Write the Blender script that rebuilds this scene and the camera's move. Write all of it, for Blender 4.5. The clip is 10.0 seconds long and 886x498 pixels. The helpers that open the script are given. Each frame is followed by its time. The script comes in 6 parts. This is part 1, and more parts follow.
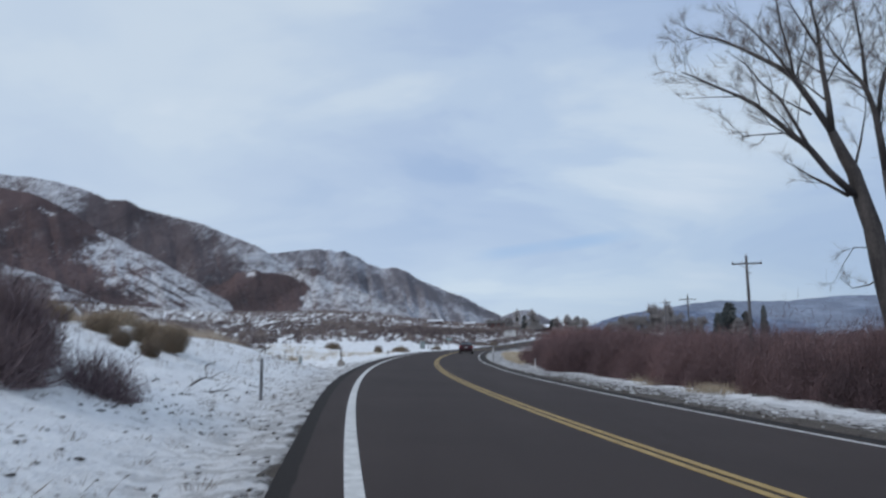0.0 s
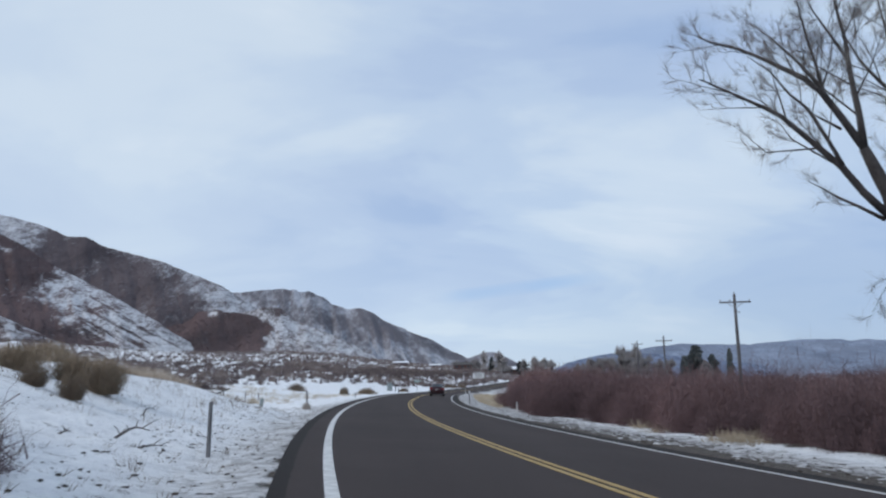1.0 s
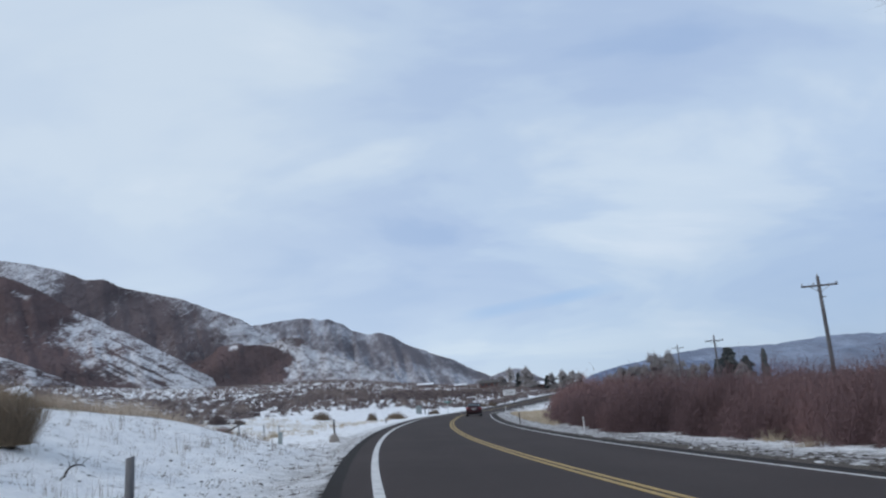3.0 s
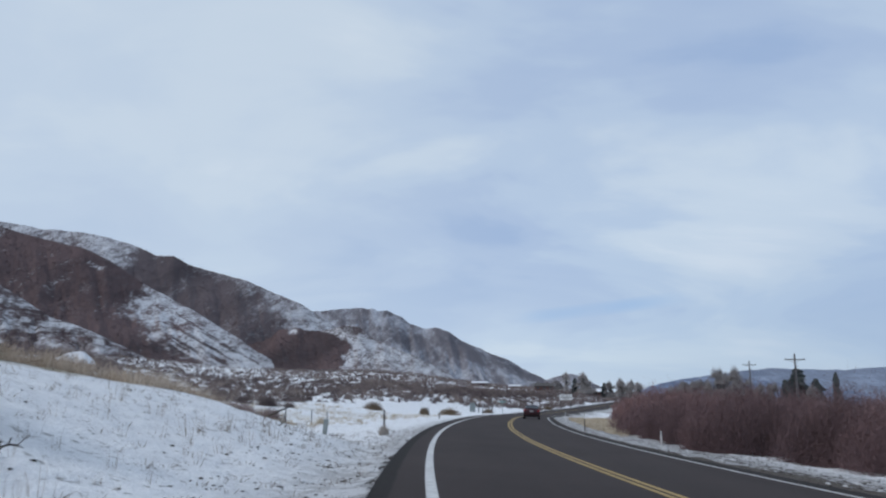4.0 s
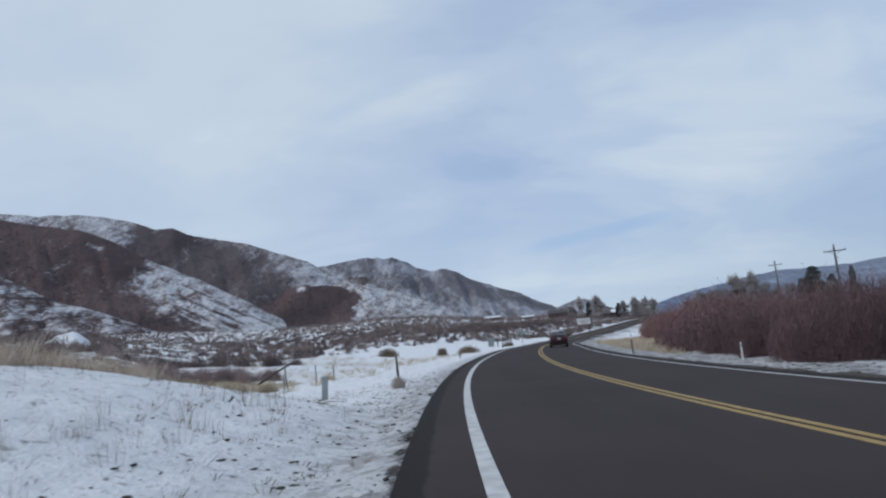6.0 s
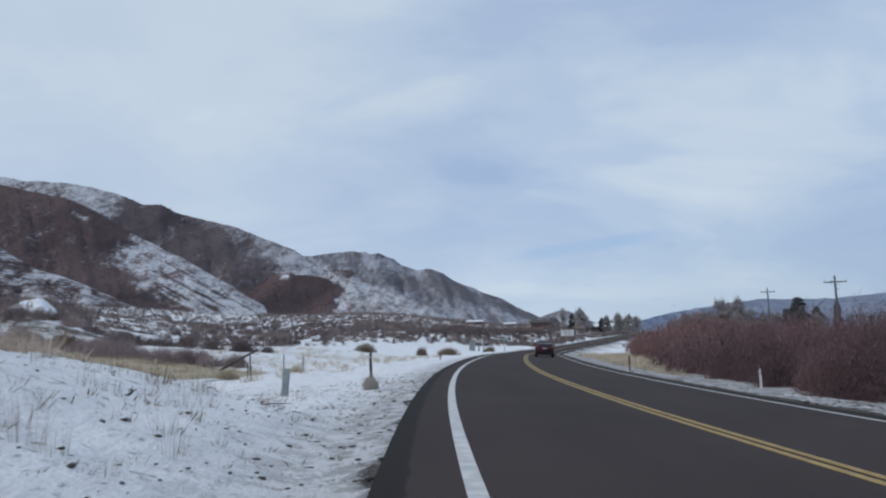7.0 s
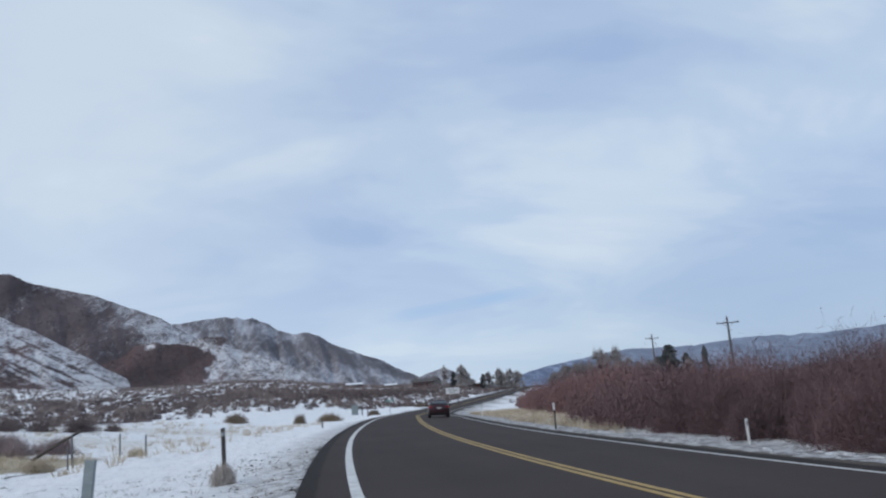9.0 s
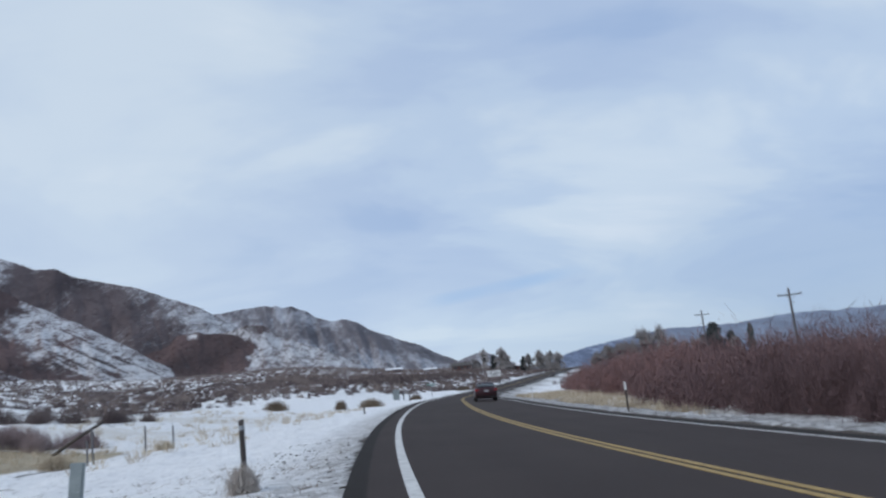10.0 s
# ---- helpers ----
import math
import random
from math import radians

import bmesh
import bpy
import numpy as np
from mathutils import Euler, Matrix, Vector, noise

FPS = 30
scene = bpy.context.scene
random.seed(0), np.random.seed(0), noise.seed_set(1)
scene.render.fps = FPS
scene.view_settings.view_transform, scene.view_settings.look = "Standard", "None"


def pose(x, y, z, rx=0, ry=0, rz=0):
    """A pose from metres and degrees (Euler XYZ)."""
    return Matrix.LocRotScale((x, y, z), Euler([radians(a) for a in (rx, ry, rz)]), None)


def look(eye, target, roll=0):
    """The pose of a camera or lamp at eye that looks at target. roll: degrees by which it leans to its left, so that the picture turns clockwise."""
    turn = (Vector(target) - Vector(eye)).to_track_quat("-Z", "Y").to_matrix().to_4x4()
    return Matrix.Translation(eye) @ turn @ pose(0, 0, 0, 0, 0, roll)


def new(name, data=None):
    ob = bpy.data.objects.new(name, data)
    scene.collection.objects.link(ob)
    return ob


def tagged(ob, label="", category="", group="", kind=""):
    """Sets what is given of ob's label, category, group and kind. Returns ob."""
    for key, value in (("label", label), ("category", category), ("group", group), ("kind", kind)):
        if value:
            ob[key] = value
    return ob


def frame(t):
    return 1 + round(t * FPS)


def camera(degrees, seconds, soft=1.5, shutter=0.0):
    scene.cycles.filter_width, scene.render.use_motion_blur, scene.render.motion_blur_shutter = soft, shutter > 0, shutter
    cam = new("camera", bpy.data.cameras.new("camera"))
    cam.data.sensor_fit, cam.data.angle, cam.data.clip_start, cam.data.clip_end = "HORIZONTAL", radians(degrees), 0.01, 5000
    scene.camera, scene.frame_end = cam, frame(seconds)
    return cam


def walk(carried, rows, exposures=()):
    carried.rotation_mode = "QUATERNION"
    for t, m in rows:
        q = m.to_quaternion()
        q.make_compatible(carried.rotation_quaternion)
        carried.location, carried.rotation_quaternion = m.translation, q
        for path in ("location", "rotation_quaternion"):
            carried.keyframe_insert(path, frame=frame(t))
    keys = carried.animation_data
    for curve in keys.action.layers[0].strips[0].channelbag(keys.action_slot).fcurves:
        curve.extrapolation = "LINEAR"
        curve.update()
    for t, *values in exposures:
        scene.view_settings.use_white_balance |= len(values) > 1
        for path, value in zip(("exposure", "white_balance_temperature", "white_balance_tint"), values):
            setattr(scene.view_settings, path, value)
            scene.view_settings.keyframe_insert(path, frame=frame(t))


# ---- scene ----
cam = camera(60.1, 10.0, soft=2.2, shutter=0.4)
EXPOSURES = [(0, -0.08, 6380, 10), (0.5, 0.02, 6380, 10), (2, 0.0, 6380, 10), (2.7, 0.0, 6380, 10), (4, -0.1, 6380, 10), (4.5, -0.14, 6380, 10), (7, -0.14, 6380, 10), (7.6, -0.04, 6380, 10), (10, -0.04, 6380, 10)]
PATH = [
    (0, (0.097, -0.262, 1.129), (0.097, 1.723, 1.374), -1.0),
    (0.5, (-0.182, 1.35, 1.108), (-0.083, 3.318, 1.45), -2.8),
    (1, (-0.553, 3.302, 1.106), (-0.463, 5.269, 1.456), -0.8),
    (1.5, (-0.85, 5.221, 1.109), (-0.71, 7.165, 1.559), -4.6),
    (2, (-1.173, 7.106, 1.088), (-1.18, 9.065, 1.49), -1.9),
    (2.5, (-1.389, 8.998, 1.083), (-1.366, 10.957, 1.482), -5.5),
    (2.7, (-1.494, 9.725, 1.081), (-1.435, 11.681, 1.492), -4.4),
    (3.8, (-1.876, 13.713, 1.055), (-1.898, 15.678, 1.424), -3.1),
    (4, (-2.004, 14.485, 1.058), (-2.114, 16.441, 1.461), 0.3),
    (4.5, (-2.21, 16.445, 1.041), (-2.287, 18.405, 1.428), -3.0),
    (5, (-2.451, 18.244, 1.037), (-2.664, 20.205, 1.37), -0.7),
    (5.5, (-2.661, 20.146, 1.032), (-2.843, 22.114, 1.339), -4.2),
    (5.7, (-2.73, 20.897, 1.043), (-2.852, 22.878, 1.293), -6.4),
    (6.8, (-3.034, 24.732, 1.057), (-3.12, 26.714, 1.316), -3.9),
    (7, (-3.155, 25.436, 1.033), (-3.244, 27.418, 1.285), -1.5),
    (7.5, (-3.289, 27.214, 1.02), (-3.405, 29.185, 1.343), -3.3),
    (8, (-3.49, 28.941, 1.023), (-3.562, 30.905, 1.39), -3.5),
    (8.5, (-3.655, 30.779, 1.022), (-3.7, 32.743, 1.4), -3.4),
    (9, (-3.731, 32.447, 1.042), (-3.492, 34.394, 1.433), -4.7),
    (9.5, (-3.855, 34.382, 1.031), (-3.795, 36.341, 1.43), -0.9),
    (10, (-3.973, 36.069, 1.04), (-3.828, 38.031, 1.399), -5.8),
]
walk(cam, [(t, look(eye, aim, roll)) for t, eye, aim, roll in PATH], EXPOSURES)

# ---- world and light ----
EYE = (-2.7, 20.0, 1.08)          # middle of the path, to which far bearings refer


def tree_of(mat):
    mat.use_nodes = True
    nt = mat.node_tree
    nt.nodes.clear()
    return nt


def node(nt, kind, **values):
    n = nt.nodes.new(kind)
    for key, value in values.items():
        n.inputs[key].default_value = value
    return n


def ramp(nt, fac, stops, smooth=True):
    n = nt.nodes.new("ShaderNodeValToRGB")
    n.color_ramp.interpolation = "EASE" if smooth else "LINEAR"
    while len(n.color_ramp.elements) < len(stops):
        n.color_ramp.elements.new(0.5)
    for e, (p, c) in zip(n.color_ramp.elements, stops):
        e.position = p
        e.color = (*c, 1) if len(c) == 3 else c
    nt.links.new(fac, n.inputs[0])
    return n.outputs[0]


def mathn(nt, op, a, b=None, clamp=False):
    n = nt.nodes.new("ShaderNodeMath")
    n.operation, n.use_clamp = op, clamp
    for i, v in enumerate((a, b)):
        if v is None:
            continue
        if isinstance(v, (int, float)):
            n.inputs[i].default_value = v
        else:
            nt.links.new(v, n.inputs[i])
    return n.outputs[0]


def mixc(nt, fac, a, b, blend="MIX"):
    n = nt.nodes.new("ShaderNodeMix")
    n.data_type, n.blend_type = "RGBA", blend
    for sock, v in ((n.inputs[0], fac), (n.inputs[6], a), (n.inputs[7], b)):
        if isinstance(v, (int, float)):
            sock.default_value = v
        elif isinstance(v, tuple):
            sock.default_value = (*v, 1)
        else:
            nt.links.new(v, sock)
    return n.outputs[2]


world = bpy.data.worlds.new("overcast_sky")
scene.world = world
wt = tree_of(world)
SUN_EL, SUN_ROT = radians(34), radians(232)
sky = wt.nodes.new("ShaderNodeTexSky")
sky.sky_type, sky.sun_disc, sky.sun_elevation, sky.sun_rotation = "NISHITA", False, SUN_EL, SUN_ROT
sky.altitude, sky.air_density, sky.dust_density, sky.ozone_density = 1800.0, 1.0, 1.0, 1.2
geo = wt.nodes.new("ShaderNodeTexCoord")
sep = wt.nodes.new("ShaderNodeSeparateXYZ")
wt.links.new(geo.outputs["Generated"], sep.inputs[0])
up = mathn(wt, "ADD", mathn(wt, "MAXIMUM", sep.outputs[2], 0.0), 0.30)
flat = wt.nodes.new("ShaderNodeCombineXYZ")
wt.links.new(mathn(wt, "DIVIDE", sep.outputs[0], up), flat.inputs[0])
wt.links.new(mathn(wt, "DIVIDE", sep.outputs[1], up), flat.inputs[1])
wide = node(wt, "ShaderNodeTexNoise", Scale=1.35, Detail=5.0, Roughness=0.5, Distortion=0.7)
wisp = node(wt, "ShaderNodeTexNoise", Scale=3.0, Detail=5.0, Roughness=0.5, Distortion=0.5)
stretch = node(wt, "ShaderNodeMapping")
stretch.inputs["Rotation"].default_value = (0, 0, radians(24))
stretch.inputs["Scale"].default_value = (-0.85, 1.25, 1)
stretch.inputs["Location"].default_value = (7.3, 2.2, 0)
wt.links.new(flat.outputs[0], stretch.inputs[0])
wt.links.new(stretch.outputs[0], wide.inputs["Vector"])
wt.links.new(stretch.outputs[0], wisp.inputs["Vector"])
mass = mathn(wt, "ADD", mathn(wt, "MULTIPLY", wide.outputs[0], 0.76), mathn(wt, "MULTIPLY", wisp.outputs[0], 0.24))
cloud = ramp(wt, mass, [(0.34, (0.42, 0.55, 0.79)), (0.43, (0.50, 0.62, 0.83)), (0.51, (0.575, 0.695, 0.87)), (0.60, (0.70, 0.80, 0.915)), (0.70, (0.83, 0.90, 0.975))])
low = mathn(wt, "MULTIPLY", mathn(wt, "SUBTRACT", 0.22, sep.outputs[2]), 2.2, clamp=True)
side = ramp(wt, mathn(wt, "ADD", sep.outputs[0], 0.5), [(0.42, (0, 0, 0)), (0.80, (1, 1, 1))])
cloud = mixc(wt, low, cloud, mixc(wt, side, (0.735, 0.82, 0.925), (0.455, 0.565, 0.725)))
west = ramp(wt, mathn(wt, "SUBTRACT", 0.2, sep.outputs[0]), [(0.05, (0, 0, 0)), (0.65, (0.6, 0.6, 0.6))])
cloud = mixc(wt, west, cloud, (0.725, 0.82, 0.93))
east = ramp(wt, sep.outputs[0], [(0.12, (0, 0, 0)), (0.5, (1, 1, 1))])
dim = mathn(wt, "MULTIPLY", mathn(wt, "SUBTRACT", 0.27, sep.outputs[2]), 3.4, clamp=True)
dull = mathn(wt, "MULTIPLY", mathn(wt, "MULTIPLY", east, dim), mathn(wt, "ADD", wisp.outputs[0], 0.35), True)
cloud = mixc(wt, dull, cloud, (0.40, 0.51, 0.70))
# a thin blue gap low between the clouds
tilt = mathn(wt, "DIVIDE", mathn(wt, "SUBTRACT", mathn(wt, "SUBTRACT", sep.outputs[2], 0.107), mathn(wt, "MULTIPLY", sep.outputs[0], 0.11)), 0.010)
gap = mathn(wt, "SUBTRACT", 1.0, mathn(wt, "MULTIPLY", tilt, tilt), clamp=True)
span = ramp(wt, mathn(wt, "ADD", sep.outputs[0], 0.5), [(0.53, (0, 0, 0)), (0.585, (1, 1, 1)), (0.66, (1, 1, 1)), (0.78, (0, 0, 0))])
ahead = mathn(wt, "GREATER_THAN", sep.outputs[1], 0.0)
gap = mathn(wt, "MULTIPLY", mathn(wt, "MULTIPLY", gap, span), mathn(wt, "MULTIPLY", ahead, mathn(wt, "MULTIPLY", wisp.outputs[0], 1.2)))
cloud = mixc(wt, gap, cloud, (0.38, 0.56, 0.84))
b_sky = node(wt, "ShaderNodeBackground", Strength=0.10)
b_cloud = node(wt, "ShaderNodeBackground", Strength=0.95)
wt.links.new(sky.outputs[0], b_sky.inputs[0])
wt.links.new(mixc(wt, 1.0, cloud, (0.98, 1.0, 1.008), "MULTIPLY"), b_cloud.inputs[0])
both = node(wt, "ShaderNodeMixShader", Fac=0.88)
wt.links.new(b_sky.outputs[0], both.inputs[1])
wt.links.new(b_cloud.outputs[0], both.inputs[2])
wout = wt.nodes.new("ShaderNodeOutputWorld")
wt.links.new(both.outputs[0], wout.inputs[0])

sun_data = bpy.data.lights.new("sun", "SUN")
sun_data.energy, sun_data.angle, sun_data.color = 1.1, radians(16), (1.0, 0.94, 0.86)
sun = new("sun", sun_data)
sun.matrix_world = look((60 * math.sin(SUN_ROT), 60 * math.cos(SUN_ROT), 40), (0, 0, 0))

# ---- materials ----


def material(name, rough=0.8, metal=0.0, spec=0.3):
    m = bpy.data.materials.new(name)
    nt = tree_of(m)
    bsdf = node(nt, "ShaderNodeBsdfPrincipled", Roughness=rough, Metallic=metal)
    bsdf.inputs["Specular IOR Level"].default_value = spec
    out = nt.nodes.new("ShaderNodeOutputMaterial")
    nt.links.new(bsdf.outputs[0], out.inputs[0])
    return m, nt, bsdf


def place(nt, world_space=True):
    if world_space:
        return nt.nodes.new("ShaderNodeNewGeometry").outputs["Position"]
    return nt.nodes.new("ShaderNodeTexCoord").outputs["Object"]


def noise_at(nt, where, scale, detail=4.0, rough=0.55, dist=0.0, stretch=None):
    n = node(nt, "ShaderNodeTexNoise", Scale=scale, Detail=detail, Roughness=rough, Distortion=dist)
    if stretch:
        m = nt.nodes.new("ShaderNodeMapping")
        m.inputs["Scale"].default_value = stretch[:3]
        if len(stretch) > 3:
            m.inputs["Rotation"].default_value = (0, 0, stretch[3])
        nt.links.new(where, m.inputs[0])
        where = m.outputs[0]
    nt.links.new(where, n.inputs["Vector"])
    return n.outputs[0]


def bump(nt, bsdf, height, strength=0.4, distance=0.02):
    b = node(nt, "ShaderNodeBump", Strength=strength, Distance=distance)
    nt.links.new(height, b.inputs["Height"])
    nt.links.new(b.outputs[0], bsdf.inputs["Normal"])


def attr(nt, name):
    n = nt.nodes.new("ShaderNodeAttribute")
    n.attribute_name = name
    return n.outputs["Fac"]


def simple(name, dark, light, scale=6.0, rough=0.8, metal=0.0, spec=0.3, bumpy=0.3, world_space=False, stretch=None):
    m, nt, bsdf = material(name, rough, metal, spec)
    p = place(nt, world_space=world_space)
    n = noise_at(nt, p, scale, 5.0, 0.6, stretch=stretch)
    fine = noise_at(nt, p, scale * 9, 3.0, 0.6, stretch=stretch)
    mix = mathn(nt, "ADD", mathn(nt, "MULTIPLY", n, 0.65), mathn(nt, "MULTIPLY", fine, 0.35))
    nt.links.new(ramp(nt, mix, [(0.32, dark), (0.68, light)]), bsdf.inputs["Base Color"])
    bump(nt, bsdf, mix, bumpy, 0.01)
    return m


def twiggy(name, low, mid, high):
    """Stems coloured by a tone that each plant or stem carries."""
    m, nt, bsdf = material(name, 0.85, spec=0.15)
    tone = attr(nt, "tone")
    grain = noise_at(nt, place(nt), 3.0, 2.0)
    t = mathn(nt, "ADD", mathn(nt, "MULTIPLY", tone, 0.8), mathn(nt, "MULTIPLY", grain, 0.2))
    nt.links.new(ramp(nt, t, [(0.1, low), (0.5, mid), (0.9, high)], False), bsdf.inputs["Base Color"])
    return m


def ground_material():
    m, nt, bsdf = material("snowy_ground", 0.75, spec=0.25)
    p = place(nt)
    cover, grass = attr(nt, "cover"), attr(nt, "grass")
    big = noise_at(nt, p, 0.45, 4.0, 0.6)
    mid = noise_at(nt, p, 2.3, 5.0, 0.65, stretch=(1.0, 0.55, 1.0))
    fine = noise_at(nt, p, 16.0, 4.0, 0.65)
    grit = noise_at(nt, p, 60.0, 2.0, 0.6)
    speck = ramp(nt, noise_at(nt, p, 5.5, 5.0, 0.75, 0.4), [(0.56, (0, 0, 0)), (0.68, (1, 1, 1))])
    rag = mathn(nt, "ADD", mathn(nt, "MULTIPLY", mid, 0.55), mathn(nt, "ADD", mathn(nt, "MULTIPLY", fine, 0.3), mathn(nt, "MULTIPLY", big, 0.35)))
    patch = noise_at(nt, p, 0.10, 3.0, 0.55, stretch=(0.7, 1.0, 1.0))
    rag = mathn(nt, "ADD", rag, mathn(nt, "MULTIPLY", mathn(nt, "SUBTRACT", patch, 0.5), 0.55))
    level = mathn(nt, "ADD", mathn(nt, "MULTIPLY", cover, 1.0), mathn(nt, "MULTIPLY", mathn(nt, "SUBTRACT", rag, 0.6), 1.6))
    snowy = ramp(nt, level, [(0.40, (0, 0, 0)), (0.52, (1, 1, 1))])
    snow = ramp(nt, mathn(nt, "ADD", mathn(nt, "MULTIPLY", mid, 0.6), mathn(nt, "MULTIPLY", fine, 0.4)),
                [(0.28, (0.48, 0.485, 0.51)), (0.45, (0.83, 0.835, 0.855)), (0.62, (0.94, 0.94, 0.95))])
    soil = ramp(nt, fine, [(0.3, (0.045, 0.036, 0.032)), (0.7, (0.13, 0.105, 0.085))])
    straw = ramp(nt, mathn(nt, "ADD", mathn(nt, "MULTIPLY", fine, 0.5), mathn(nt, "MULTIPLY", big, 0.5)),
                 [(0.3, (0.33, 0.275, 0.195)), (0.7, (0.57, 0.50, 0.38))])
    grassy = ramp(nt, mathn(nt, "ADD", grass, mathn(nt, "MULTIPLY", mathn(nt, "SUBTRACT", rag, 0.6), 1.3)), [(0.42, (0, 0, 0)), (0.6, (1, 1, 1))])
    bare = mixc(nt, grassy, soil, straw)
    snow = mixc(nt, mathn(nt, "MULTIPLY", grassy, 0.45), snow, straw)
    snow = mixc(nt, mathn(nt, "MULTIPLY", speck, 0.75), snow, soil)
    grimy = mathn(nt, "MULTIPLY", attr(nt, "grime"), mathn(nt, "ADD", mid, mathn(nt, "MULTIPLY", fine, 0.6)), True)
    snow = mixc(nt, grimy, snow, (0.27, 0.25, 0.245))
    trodden = ramp(nt, noise_at(nt, p, 2.6, 6.0, 0.72, 0.3), [(0.47, (0, 0, 0)), (0.54, (1, 1, 1))])
    snow = mixc(nt, mathn(nt, "MULTIPLY", mathn(nt, "MULTIPLY", trodden, attr(nt, "grime")), 1.0, True), snow, soil)
    nt.links.new(mixc(nt, snowy, bare, snow), bsdf.inputs["Base Color"])
    h = mathn(nt, "ADD", mathn(nt, "MULTIPLY", mid, 1.0), mathn(nt, "ADD", mathn(nt, "MULTIPLY", fine, 0.35), mathn(nt, "MULTIPLY", grit, 0.08)))
    h = mathn(nt, "ADD", h, mathn(nt, "MULTIPLY", snowy, 0.25))
    bump(nt, bsdf, h, 1.0, 0.14)
    return m


def asphalt_material():
    m, nt, bsdf = material("worn_asphalt", 0.85, spec=0.16)
    p = place(nt)
    along = attr(nt, "lane")
    big = noise_at(nt, p, 0.22, 4.0, 0.6)
    long = noise_at(nt, p, 0.8, 4.0, 0.6, stretch=(1.0, 0.06, 1.0))
    grit = noise_at(nt, p, 130.0, 2.0, 0.7)
    mix = mathn(nt, "ADD", mathn(nt, "MULTIPLY", big, 0.4), mathn(nt, "ADD", mathn(nt, "MULTIPLY", long, 0.35), mathn(nt, "MULTIPLY", grit, 0.25)))
    col = ramp(nt, mix, [(0.3, (0.0385, 0.0285, 0.0275)), (0.7, (0.058, 0.0445, 0.042))])
    damp = mathn(nt, "ADD", along, mathn(nt, "MULTIPLY", mathn(nt, "SUBTRACT", noise_at(nt, p, 3.0, 4.0, 0.6), 0.5), 0.6))
    wet = ramp(nt, damp, [(0.45, (0, 0, 0)), (0.65, (1, 1, 1))])
    nt.links.new(mixc(nt, wet, col, (0.022, 0.0175, 0.0165)), bsdf.inputs["Base Color"])
    bump(nt, bsdf, grit, 0.35, 0.006)
    return m


def paint_material(name, dark, light):
    m, nt, bsdf = material(name, 0.65, spec=0.35)
    p = place(nt)
    wear = mathn(nt, "ADD", mathn(nt, "MULTIPLY", noise_at(nt, p, 30.0, 4.0, 0.7), 0.55), mathn(nt, "MULTIPLY", noise_at(nt, p, 1.3, 3.0), 0.45))
    col = ramp(nt, noise_at(nt, p, 5.0, 4.0, 0.6), [(0.3, dark), (0.7, light)])
    gone = ramp(nt, wear, [(0.66, (0, 0, 0)), (0.80, (1, 1, 1))])
    nt.links.new(mixc(nt, gone, col, (0.09, 0.085, 0.085)), bsdf.inputs["Base Color"])
    return m


def hill_material(name, snow_a, snow_b, brush_a, brush_b, scale=1.0, soft=1.0):
    """Snow under brush; the brush's cover comes with the mesh, its ragged edge and clumps from noise."""
    m, nt, bsdf = material(name, 0.9, spec=0.1)
    p = place(nt)
    cover = attr(nt, "cover")
    fall = (1.0, 0.16, 0.45)
    big = noise_at(nt, p, 0.026 * scale, 5.0, 0.65, 0.6, fall)
    mid = noise_at(nt, p, 0.11 * scale, 4.0, 0.7, 0.0, fall)
    fine = noise_at(nt, p, 0.62 * scale, 4.0, 0.75, 0.0, fall)
    level = cover
    for n, k in ((big, 1.0), (mid, 1.5), (fine, 2.2)):
        level = mathn(nt, "ADD", level, mathn(nt, "MULTIPLY", mathn(nt, "SUBTRACT", n, 0.5), k * soft))
    brushy = ramp(nt, level, [(0.14, (0, 0, 0)), (0.92, (1, 1, 1))])
    kind = noise_at(nt, p, 0.009 * scale, 3.0, 0.6, 0.8, fall)
    clump = mathn(nt, "ADD", mathn(nt, "MULTIPLY", kind, 0.50), mathn(nt, "ADD", mathn(nt, "MULTIPLY", big, 0.25), mathn(nt, "MULTIPLY", fine, 0.25)))
    brush = ramp(nt, clump, [(0.36, brush_a), (0.64, brush_b)])
    snow = ramp(nt, big, [(0.3, snow_a), (0.7, snow_b)])
    nt.links.new(mixc(nt, brushy, snow, brush), bsdf.inputs["Base Color"])
    bump(nt, bsdf, mathn(nt, "ADD", mid, fine), 0.35, 2.0)
    return m


M_GROUND = ground_material()
M_ASPHALT = asphalt_material()
M_WHITE = paint_material("white_road_paint", (0.48, 0.47, 0.46), (0.68, 0.67, 0.655))
M_YELLOW = paint_material("yellow_road_paint", (0.30, 0.195, 0.06), (0.44, 0.30, 0.10))
M_HILL = hill_material("brushy_snow_slope", (0.56, 0.56, 0.585), (0.72, 0.72, 0.745), (0.050, 0.037, 0.040), (0.136, 0.094, 0.094))
# brush cooler than on nearer slopes: distance haze mixed into its colour
M_HILL_MAIN = hill_material("hazed_brush_snow_slope", (0.54, 0.545, 0.58), (0.70, 0.705, 0.735), (0.055, 0.045, 0.051), (0.140, 0.113, 0.118), 1.0, 0.85)
# lifted bluish brush and dulled snow: haze put into the far slopes' colours
M_HILL_FAR = hill_material("hazy_far_snow_slope", (0.42, 0.435, 0.485), (0.56, 0.575, 0.62), (0.092, 0.086, 0.100), (0.175, 0.158, 0.172), 0.8, 0.75)
# blue-grey of both ranges is distance haze painted into woods and snow
M_RANGE = hill_material("hazy_wooded_far_range", (0.27, 0.32, 0.42), (0.34, 0.39, 0.49), (0.140, 0.165, 0.225), (0.20, 0.228, 0.295), 0.5)
